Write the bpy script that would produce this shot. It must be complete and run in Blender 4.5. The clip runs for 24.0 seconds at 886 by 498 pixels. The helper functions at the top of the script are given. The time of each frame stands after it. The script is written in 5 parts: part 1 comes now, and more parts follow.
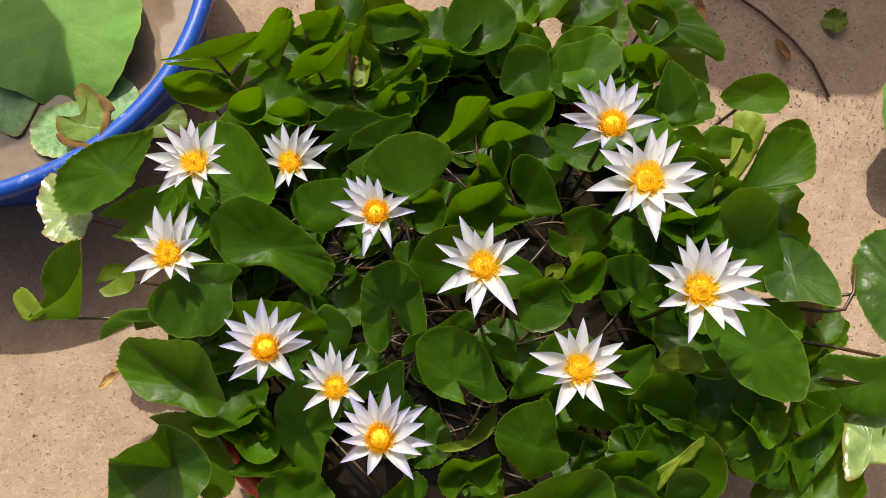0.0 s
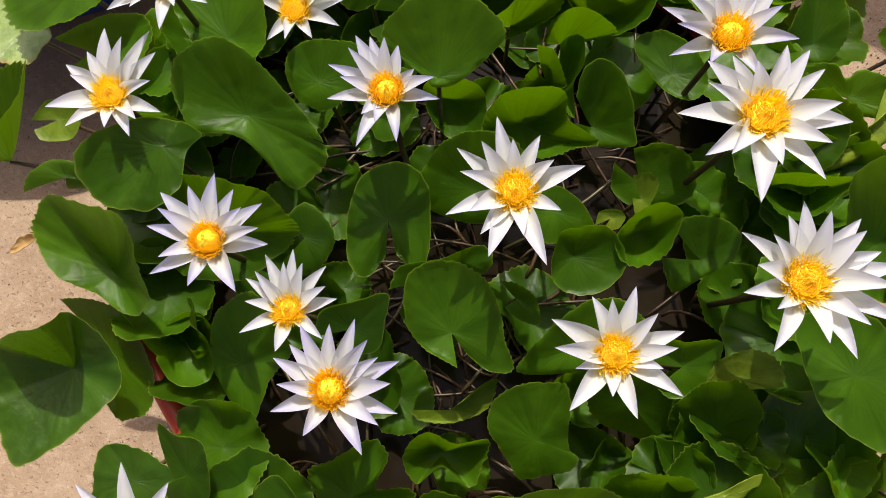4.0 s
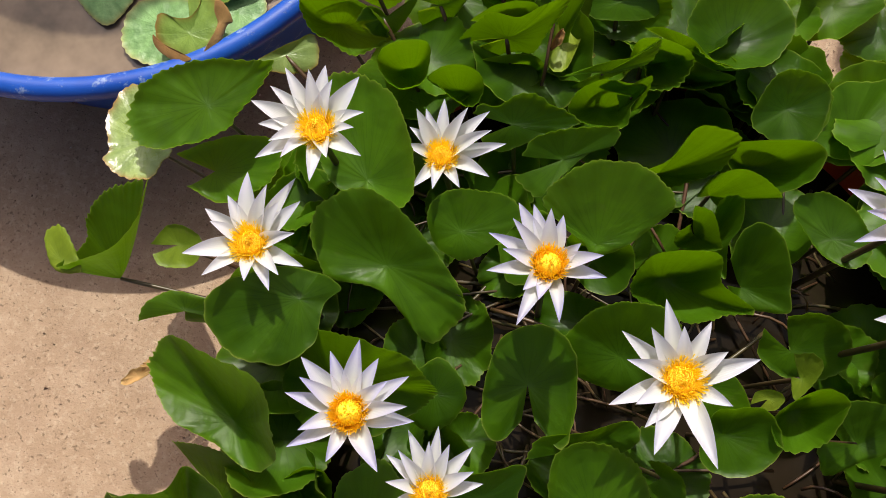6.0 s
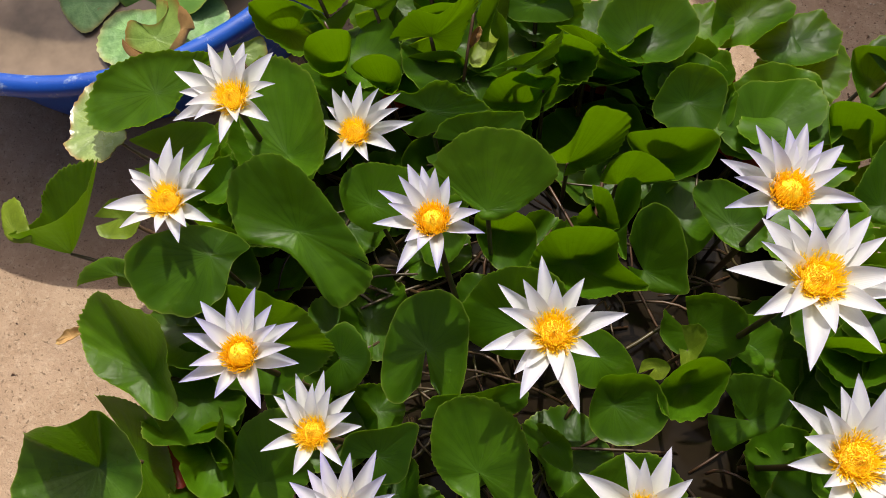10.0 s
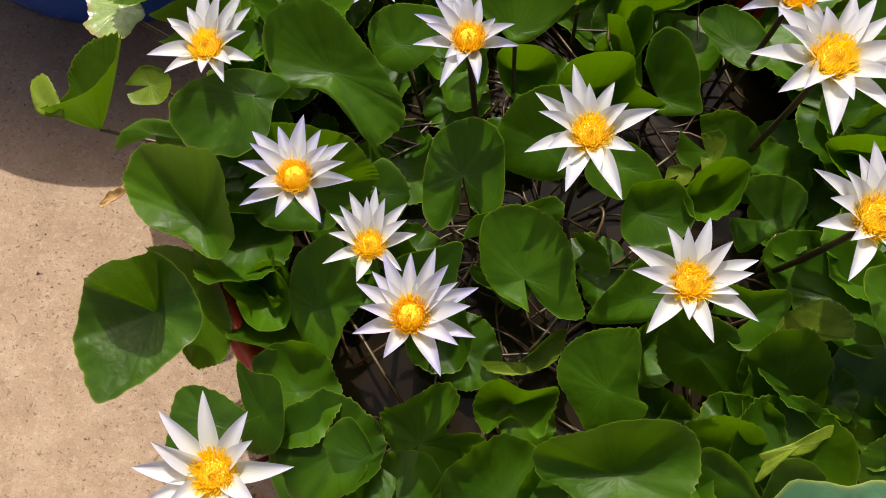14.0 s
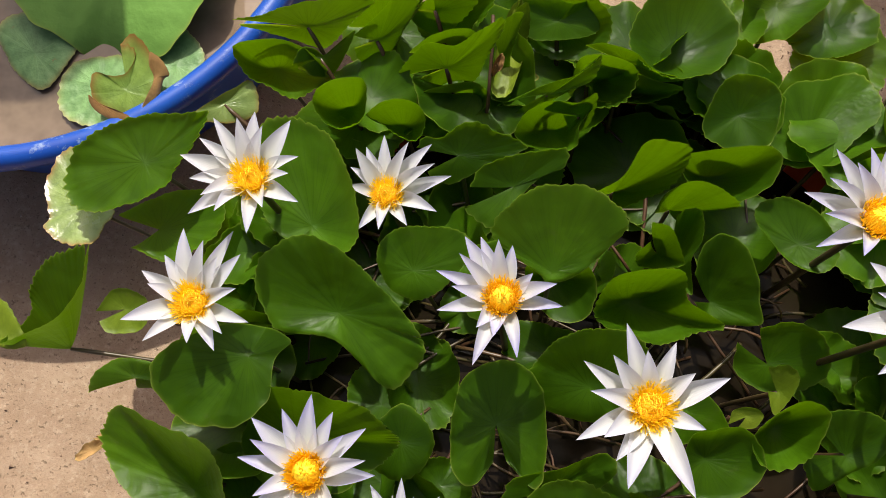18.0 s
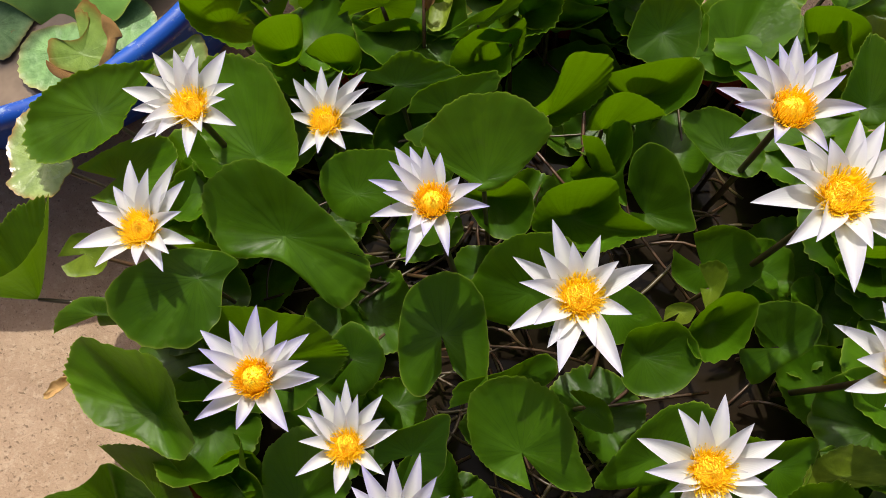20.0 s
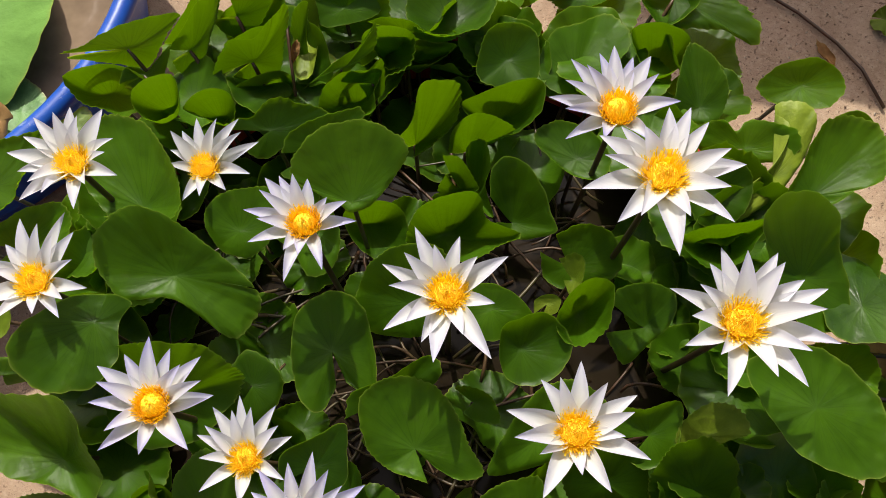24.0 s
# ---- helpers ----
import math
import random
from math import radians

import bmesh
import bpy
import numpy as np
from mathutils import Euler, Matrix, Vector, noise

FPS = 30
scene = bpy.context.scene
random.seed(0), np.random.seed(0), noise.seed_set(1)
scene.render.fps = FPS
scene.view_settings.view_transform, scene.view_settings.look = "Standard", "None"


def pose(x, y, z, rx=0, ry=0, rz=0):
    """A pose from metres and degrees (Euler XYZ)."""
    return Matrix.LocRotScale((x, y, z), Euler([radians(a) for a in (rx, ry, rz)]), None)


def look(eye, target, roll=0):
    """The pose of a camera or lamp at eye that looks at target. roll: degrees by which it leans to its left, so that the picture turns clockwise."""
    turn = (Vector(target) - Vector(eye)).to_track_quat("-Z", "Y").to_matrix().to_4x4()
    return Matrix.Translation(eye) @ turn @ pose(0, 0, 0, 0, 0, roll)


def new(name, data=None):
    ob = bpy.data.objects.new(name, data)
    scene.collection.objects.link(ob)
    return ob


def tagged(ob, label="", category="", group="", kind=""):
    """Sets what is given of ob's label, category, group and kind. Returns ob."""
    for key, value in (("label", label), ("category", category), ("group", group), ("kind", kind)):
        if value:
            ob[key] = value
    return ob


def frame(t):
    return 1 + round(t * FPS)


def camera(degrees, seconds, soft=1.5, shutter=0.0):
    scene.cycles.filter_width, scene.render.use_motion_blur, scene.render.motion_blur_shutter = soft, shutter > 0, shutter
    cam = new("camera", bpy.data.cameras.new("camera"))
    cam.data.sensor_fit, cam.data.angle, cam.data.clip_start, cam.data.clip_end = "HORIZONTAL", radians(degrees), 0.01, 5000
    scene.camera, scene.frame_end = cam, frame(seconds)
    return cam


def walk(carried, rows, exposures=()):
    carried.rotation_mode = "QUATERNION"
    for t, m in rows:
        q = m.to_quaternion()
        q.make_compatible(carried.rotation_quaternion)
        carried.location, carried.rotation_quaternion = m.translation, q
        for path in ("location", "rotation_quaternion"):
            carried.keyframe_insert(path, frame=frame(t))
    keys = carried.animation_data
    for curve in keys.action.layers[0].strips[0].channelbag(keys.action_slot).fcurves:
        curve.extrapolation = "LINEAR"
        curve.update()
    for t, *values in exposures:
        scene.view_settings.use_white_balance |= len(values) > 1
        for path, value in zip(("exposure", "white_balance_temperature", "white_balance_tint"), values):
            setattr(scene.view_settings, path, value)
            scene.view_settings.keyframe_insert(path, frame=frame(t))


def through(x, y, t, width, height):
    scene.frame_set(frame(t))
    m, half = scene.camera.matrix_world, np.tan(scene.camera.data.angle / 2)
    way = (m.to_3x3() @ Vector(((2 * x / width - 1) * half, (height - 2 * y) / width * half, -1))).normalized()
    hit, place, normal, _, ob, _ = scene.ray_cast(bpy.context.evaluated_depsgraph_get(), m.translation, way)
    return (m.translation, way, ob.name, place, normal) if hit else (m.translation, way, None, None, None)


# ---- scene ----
import functools

cam = camera(52.4, 24.0, soft=0.8)
METRES, EYE, TILT, LEAN, TURN = 2.3, 1.46, -75.0, 0.0, 0.0
ROWS = [
    (0.0, 0.0, 0.0, 0.0, 0.0, 0.0, -0.0),
    (0.5, 0.0323, 0.0208, 0.0175, 1.3, -0.89, -3.63),
    (1.0, 0.0522, 0.063, 0.0361, 2.83, -2.03, -5.51),
    (1.5, 0.0593, 0.0996, 0.0447, 3.82, -2.48, -5.44),
    (3.5, 0.0322, 0.121, 0.0023, 3.38, -3.42, -9.24),
    (4.0, 0.0165, 0.1187, -0.0103, 3.98, -4.31, -11.19),
    (4.5, -0.0051, 0.1194, -0.0106, 5.16, -4.46, -13.48),
    (5.0, -0.0237, 0.1253, -0.0011, 5.41, -4.02, -14.74),
    (5.5, -0.0366, 0.1307, 0.0141, 5.18, -3.46, -14.82),
    (6.0, -0.0449, 0.1393, 0.0311, 5.49, -3.25, -14.51),
    (6.5, -0.0445, 0.1525, 0.0436, 6.14, -3.23, -13.92),
    (7.0, -0.0349, 0.1601, 0.0513, 6.38, -3.07, -13.57),
    (7.5, -0.0329, 0.1806, 0.0519, 6.31, -3.41, -14.83),
    (8.0, -0.0394, 0.1869, 0.0502, 6.54, -3.42, -16.19),
    (8.5, -0.0252, 0.1754, 0.0388, 6.88, -2.22, -16.73),
    (9.0, 0.0038, 0.1537, 0.027, 7.36, -0.2, -17.23),
    (9.5, 0.0231, 0.1371, 0.0157, 9.12, 0.46, -17.58),
    (10.0, 0.0258, 0.1257, 0.0012, 8.8, 1.44, -16.21),
    (10.5, 0.0214, 0.1016, -0.0254, 6.52, 3.85, -13.44),
    (11.0, 0.014, 0.0866, -0.0654, 5.3, 4.56, -10.85),
    (11.5, 0.0057, 0.0788, -0.1006, 4.89, 3.62, -9.21),
    (13.5, 0.0041, 0.0968, -0.0939, 5.16, 0.28, -10.63),
    (14.0, 0.0116, 0.1042, -0.0661, 6.08, 0.39, -12.29),
    (14.5, 0.0232, 0.1146, -0.0407, 7.18, -0.35, -14.32),
    (15.0, 0.032, 0.1228, -0.0186, 7.82, -0.99, -16.11),
    (15.5, 0.0387, 0.13, -0.001, 7.79, -0.73, -16.89),
    (16.0, 0.0389, 0.1279, 0.0086, 7.79, -0.16, -17.56),
    (16.5, 0.0289, 0.1289, 0.0131, 6.75, 0.22, -18.18),
    (17.0, -0.0006, 0.1368, 0.0229, 5.64, -0.24, -16.13),
    (17.5, -0.0315, 0.1507, 0.0378, 5.1, -1.19, -11.93),
    (19.5, -0.0189, 0.1517, 0.019, 5.13, -1.13, -7.4),
    (20.0, -0.0015, 0.1414, 0.005, 4.96, -0.46, -6.3),
    (20.5, 0.0126, 0.137, -0.0007, 4.51, 0.06, -4.58),
    (21.0, 0.0329, 0.1405, 0.0085, 3.54, 1.07, -1.75),
    (21.5, 0.0505, 0.1466, 0.0236, 2.78, 1.69, 0.57),
    (22.0, 0.061, 0.1534, 0.0312, 2.71, 1.4, 0.9),
    (22.5, 0.0688, 0.1503, 0.0242, 3.29, 1.32, -0.87),
    (23.0, 0.069, 0.1405, 0.0106, 4.46, 1.96, -3.94),
    (23.5, 0.0551, 0.1311, 0.0001, 4.05, 3.07, -3.96),
    (24.0, 0.0275, 0.115, -0.0197, 1.5, 4.74, 0.28),
]
walk(cam, [(t, pose(0, 0, EYE, TILT, LEAN, TURN) @ pose(METRES * x, METRES * y, METRES * z, 90 + pitch, roll, yaw)) for t, x, y, z, yaw, pitch, roll in ROWS])
scene.view_settings.exposure = -0.05

# ---- light: a clear sky and a high sun behind the tub, to its left ----
SUN_FROM = Vector((-0.17, 0.73, 1.0)).normalized()
elevation = math.asin(SUN_FROM.z)
azimuth = math.atan2(SUN_FROM.x, SUN_FROM.y)
sky_world = bpy.data.worlds.new("sky")
scene.world = sky_world
sky_world.use_nodes = True
sky_nodes = sky_world.node_tree
sky_tex = sky_nodes.nodes.new("ShaderNodeTexSky")
sky_tex.sky_type = 'NISHITA'
sky_tex.sun_disc = False
sky_tex.sun_elevation = elevation
sky_tex.sun_rotation = azimuth
sky_tex.air_density, sky_tex.dust_density = 0.6, 8.0
sky_tex.ozone_density = 0.4
sky_nodes.nodes["Background"].inputs["Strength"].default_value = 0.125
sky_nodes.links.new(sky_tex.outputs[0], sky_nodes.nodes["Background"].inputs["Color"])
sun_data = bpy.data.lights.new("sun", 'SUN')
sun_data.energy, sun_data.angle, sun_data.color = 5.0, radians(0.53), (1.0, 0.96, 0.83)
sun = new("sun", sun_data)
sun.rotation_euler = SUN_FROM.to_track_quat("Z", "Y").to_euler()


# ---- materials ----

def material(name, build, rough=0.5):
    m = bpy.data.materials.new(name)
    m.use_nodes = True
    tree = m.node_tree
    bsdf = tree.nodes["Principled BSDF"]
    bsdf.inputs["Roughness"].default_value = rough
    build(tree, bsdf)
    return m


def node(tree, kind, **values):
    n = tree.nodes.new(kind)
    for key, value in values.items():
        n.inputs[key.replace("_", " ")].default_value = value
    return n


def noise_tex(tree, scale, detail=4.0, rough=0.55, source=None):
    n = node(tree, "ShaderNodeTexNoise", Scale=scale, Detail=detail, Roughness=rough)
    if source:
        tree.links.new(source, n.inputs["Vector"])
    return n


def ramp(tree, source, *stops):
    n = tree.nodes.new("ShaderNodeValToRGB")
    elements = n.color_ramp.elements
    while len(elements) < len(stops):
        elements.new(0.5)
    for element, (place, colour) in zip(elements, stops):
        element.position, element.color = place, (*colour, 1)
    tree.links.new(source, n.inputs["Fac"])
    return n


def blend(tree, a, b, factor, mode='MIX'):
    n = tree.nodes.new("ShaderNodeMix")
    n.data_type, n.blend_type = 'RGBA', mode
    for socket, value in ((n.inputs[6], a), (n.inputs[7], b), (n.inputs[0], factor)):
        if isinstance(value, (int, float)):
            socket.default_value = value
        elif isinstance(value, tuple):
            socket.default_value = (*value, 1)
        else:
            tree.links.new(value, socket)
    return n.outputs[2]


def relief(tree, bsdf, height, strength, distance=0.002):
    n = node(tree, "ShaderNodeBump", Strength=strength, Distance=distance)
    tree.links.new(height, n.inputs["Height"])
    tree.links.new(n.outputs[0], bsdf.inputs["Normal"])
    return n


def object_place(tree):
    return tree.nodes.new("ShaderNodeTexCoord").outputs["Object"]


def uv_parts(tree):
    uv = tree.nodes.new("ShaderNodeTexCoord").outputs["UV"]
    split = tree.nodes.new("ShaderNodeSeparateXYZ")
    tree.links.new(uv, split.inputs[0])
    return split.outputs[0], split.outputs[1]


def maths(tree, op, a, b=None):
    n = tree.nodes.new("ShaderNodeMath")
    n.operation = op
    for socket, value in zip(n.inputs, (a, b)):
        if value is None:
            continue
        if isinstance(value, (int, float)):
            socket.default_value = value
        else:
            tree.links.new(value, socket)
    return n.outputs[0]


def sheer(tree, bsdf, colour, amount):
    """Lets light through a thin leaf or petal."""
    glow = tree.nodes.new("ShaderNodeBsdfTranslucent")
    if isinstance(colour, tuple):
        glow.inputs["Color"].default_value = (*colour, 1)
    else:
        tree.links.new(colour, glow.inputs["Color"])
    mix = tree.nodes.new("ShaderNodeMixShader")
    mix.inputs[0].default_value = amount
    tree.links.new(bsdf.outputs[0], mix.inputs[1])
    tree.links.new(glow.outputs[0], mix.inputs[2])
    tree.links.new(mix.outputs[0], tree.nodes["Material Output"].inputs["Surface"])


def leaf_look(dark, light, through, rough=0.42, spots=0.0, veins=0.035, amount=0.3, shine_level=0.25, edging=(0.3, 0.34, 0.06), edge_reach=85.0, edge_amount=0.8, mottle=0.75):
    def build(tree, bsdf):
        place = object_place(tree)
        around, out = uv_parts(tree)
        info = tree.nodes.new("ShaderNodeObjectInfo")
        large = noise_tex(tree, 14, 3, 0.5, place)
        fine = noise_tex(tree, 160, 4, 0.6, place)
        tone = maths(tree, 'ADD', maths(tree, 'MULTIPLY', large.outputs["Fac"], 0.6), maths(tree, 'MULTIPLY', info.outputs["Random"], 0.4))
        base = ramp(tree, tone, (0.3, dark), (0.72, light)).outputs[0]
        base = blend(tree, base, light, maths(tree, 'MULTIPLY', fine.outputs["Fac"], 0.2))
        blotch = ramp(tree, noise_tex(tree, 42, 5, 0.65, place).outputs["Fac"], (0.38, (0.62, 0.66, 0.6)), (0.62, (1.3, 1.25, 1.2))).outputs[0]
        base = blend(tree, base, blotch, mottle, 'MULTIPLY')
        # veins that run out from the stalk
        wave = maths(tree, 'SINE', maths(tree, 'MULTIPLY', around, 2 * math.pi * 8.5))
        rib = maths(tree, 'POWER', maths(tree, 'ABSOLUTE', wave), 30.0)
        rib = maths(tree, 'MULTIPLY', rib, maths(tree, 'SUBTRACT', 1.0, out))
        forked = maths(tree, 'POWER', maths(tree, 'ABSOLUTE', maths(tree, 'SINE', maths(tree, 'ADD', maths(tree, 'MULTIPLY', around, 2 * math.pi * 17), 0.6))), 24.0)
        forked = maths(tree, 'MULTIPLY', forked, maths(tree, 'MULTIPLY', maths(tree, 'GREATER_THAN', out, 0.42), maths(tree, 'SUBTRACT', 1.0, out)))
        rib = maths(tree, 'MULTIPLY', maths(tree, 'ADD', rib, forked), maths(tree, 'MINIMUM', 1.0, maths(tree, 'MULTIPLY', out, 4.0)))
        base = blend(tree, base, tuple(min(1, c * 1.9) for c in light), maths(tree, 'MULTIPLY', rib, veins))
        # a paler, yellowing edge; its brightness also paints light caught on the upturned rim
        edge = maths(tree, 'POWER', maths(tree, 'MINIMUM', 1.0, maths(tree, 'ADD', out, maths(tree, 'MULTIPLY', maths(tree, 'SUBTRACT', large.outputs["Fac"], 0.5), 1.5 / edge_reach))), edge_reach)
        base = blend(tree, base, edging, maths(tree, 'MULTIPLY', edge, edge_amount))
        if spots:
            speck = noise_tex(tree, 60, 5, 0.7, place)
            mark = ramp(tree, speck.outputs["Fac"], (0.62, (0, 0, 0)), (0.7, (1, 1, 1))).outputs[0]
            base = blend(tree, base, (0.2, 0.17, 0.06), maths(tree, 'MULTIPLY', mark, spots))
        tree.links.new(base, bsdf.inputs["Base Color"])
        shine = noise_tex(tree, 35, 3, 0.6, place)
        tree.links.new(maths(tree, 'ADD', maths(tree, 'MULTIPLY', shine.outputs["Fac"], 0.22), rough - 0.11), bsdf.inputs["Roughness"])
        bsdf.inputs["Specular IOR Level"].default_value = shine_level
        pucker = noise_tex(tree, 55, 3, 0.5, place)
        height = maths(tree, 'ADD', maths(tree, 'MULTIPLY', rib, 0.08), maths(tree, 'ADD', pucker.outputs["Fac"], maths(tree, 'MULTIPLY', fine.outputs["Fac"], 0.2)))
        relief(tree, bsdf, height, 0.65, 0.003)
        sheer(tree, bsdf, blend(tree, through, tuple(0.35 * c for c in through), maths(tree, 'MULTIPLY', rib, 0.4)), amount)
    return build


LEAF = material("lily_leaf", leaf_look((0.014, 0.044, 0.0015), (0.058, 0.145, 0.003), (0.56, 0.76, 0.012), amount=0.48, shine_level=0.3, spots=0.2, veins=0.045))
LEAF_PALE = material("lily_leaf_pale", leaf_look((0.1, 0.16, 0.008), (0.2, 0.27, 0.022), (0.4, 0.52, 0.03), spots=0.35, rough=0.45))
LOTUS = material("lotus_leaf", leaf_look((0.13, 0.27, 0.055), (0.18, 0.35, 0.075), (0.25, 0.42, 0.06), rough=0.6, spots=0.0, veins=0.12, amount=0.2, shine_level=0.15, mottle=0.2))
LEAF_UNDER = material("lily_leaf_underside", leaf_look((0.055, 0.085, 0.012), (0.12, 0.165, 0.03), (0.44, 0.66, 0.015), rough=0.5, amount=0.52, veins=0.12, shine_level=0.2))
LEAF_SILVER = material("lily_leaf_silvery", leaf_look((0.14, 0.24, 0.05), (0.28, 0.38, 0.12), (0.36, 0.5, 0.05), rough=0.25, spots=0.3, shine_level=0.9, edging=(0.35, 0.16, 0.06), edge_reach=16.0, edge_amount=0.9))
DRY = material("dry_leaf", leaf_look((0.24, 0.12, 0.04), (0.5, 0.31, 0.13), (0.45, 0.25, 0.08), rough=0.7, spots=0.5))
LEAF_GLOSSY = material("lily_leaf_glossy", leaf_look((0.02, 0.058, 0.003), (0.05, 0.12, 0.006), (0.4, 0.58, 0.02), amount=0.36, rough=0.3, shine_level=0.45, veins=0.045))
LOTUS_BLUE = material("lotus_leaf_blue", leaf_look((0.02, 0.07, 0.034), (0.046, 0.118, 0.058), (0.06, 0.16, 0.05), rough=0.6, spots=0.35, veins=0.03, amount=0.1))
TORN = material("torn_leaf", leaf_look((0.17, 0.28, 0.05), (0.3, 0.42, 0.09), (0.4, 0.5, 0.1), rough=0.35, spots=0.5, shine_level=0.4, edging=(0.3, 0.12, 0.035), edge_reach=9.0, edge_amount=1.0))
PAD = material("floating_pad", leaf_look((0.1, 0.22, 0.085), (0.19, 0.34, 0.13), (0.1, 0.2, 0.05), rough=0.4, spots=0.75, amount=0.1, edging=(0.35, 0.3, 0.1), edge_reach=14.0, edge_amount=0.8))


def petal_look(tree, bsdf, tip_colour=(0.64, 0.63, 0.84)):
    across, along = uv_parts(tree)
    place = object_place(tree)
    info = tree.nodes.new("ShaderNodeObjectInfo")
    tip = maths(tree, 'ADD', along, maths(tree, 'MULTIPLY', maths(tree, 'ABSOLUTE', maths(tree, 'SUBTRACT', across, 0.5)), 0.5))
    base = ramp(tree, tip, (0.05, (0.95, 0.86, 0.45)), (0.22, (0.82, 0.8, 0.66)), (0.42, (0.81, 0.81, 0.8)), (1.0, tip_colour)).outputs[0]
    base = blend(tree, base, (0.71, 0.71, 0.69), maths(tree, 'MULTIPLY', info.outputs["Random"], 0.4))
    lines = maths(tree, 'ABSOLUTE', maths(tree, 'SINE', maths(tree, 'MULTIPLY', across, 34.0)))
    base = blend(tree, base, (0.78, 0.76, 0.88), maths(tree, 'MULTIPLY', maths(tree, 'POWER', lines, 6.0), 0.15))
    tree.links.new(base, bsdf.inputs["Base Color"])
    relief(tree, bsdf, maths(tree, 'ADD', lines, noise_tex(tree, 200, 3, 0.5, place).outputs["Fac"]), 0.12, 0.001)
    sheer(tree, bsdf, (0.83, 0.82, 0.77), 0.45)


PETAL = material("lily_petal", petal_look, 0.5)
PETAL_LAVENDER = material("lily_petal_lavender", functools.partial(petal_look, tip_colour=(0.44, 0.41, 0.8)), 0.5)


def stamen_look(foot, middle, end, stray, through):
    def build(tree, bsdf):
        _, along = uv_parts(tree)
        geo = tree.nodes.new("ShaderNodeNewGeometry")
        base = ramp(tree, along, (0.0, foot), (0.55, middle), (1.0, end)).outputs[0]
        base = blend(tree, base, stray, maths(tree, 'MULTIPLY', geo.outputs["Random Per Island"], 0.4))
        tree.links.new(base, bsdf.inputs["Base Color"])
        sheer(tree, bsdf, through, 0.7)
    return build


STAMEN = material("stamen", stamen_look((1.0, 0.5, 0.012), (1.0, 0.78, 0.04), (1.0, 0.88, 0.2), (1.0, 0.64, 0.02), (1.0, 0.86, 0.08)), 0.55)
STAMEN_ORANGE = material("stamen_orange", stamen_look((1.0, 0.66, 0.02), (1.0, 0.74, 0.03), (1.0, 0.82, 0.06), (1.0, 0.56, 0.04), (1.0, 0.8, 0.05)), 0.55)


def stalk_look(tree, bsdf):
    place = object_place(tree)
    info = tree.nodes.new("ShaderNodeObjectInfo")
    a = ramp(tree, noise_tex(tree, 25, 4, 0.6, place).outputs["Fac"], (0.3, (0.026, 0.012, 0.007)), (0.7, (0.1, 0.045, 0.024))).outputs[0]
    tree.links.new(blend(tree, a, (0.05, 0.055, 0.015), maths(tree, "MULTIPLY", info.outputs["Random"], 0.5)), bsdf.inputs["Base Color"])


STALK = material("stalk", stalk_look, 0.4)


def plastic(dark, light, wear):
    def build(tree, bsdf):
        place = object_place(tree)
        base = ramp(tree, noise_tex(tree, 9, 4, 0.6, place).outputs["Fac"], (0.3, dark), (0.7, light)).outputs[0]
        scuff = ramp(tree, noise_tex(tree, 45, 6, 0.75, place).outputs["Fac"], (0.57, (0, 0, 0)), (0.7, (1, 1, 1))).outputs[0]
        tree.links.new(blend(tree, base, wear, maths(tree, 'MULTIPLY', scuff, 0.65)), bsdf.inputs["Base Color"])
        relief(tree, bsdf, noise_tex(tree, 90, 4, 0.6, place).outputs["Fac"], 0.15, 0.001)
    return build


BLUE = material("blue_plastic", plastic((0.004, 0.05, 0.33), (0.01, 0.085, 0.45), (0.4, 0.48, 0.58)), 0.38)
RED = material("red_plastic", plastic((0.4, 0.03, 0.02), (0.6, 0.06, 0.035), (0.45, 0.25, 0.2)), 0.4)


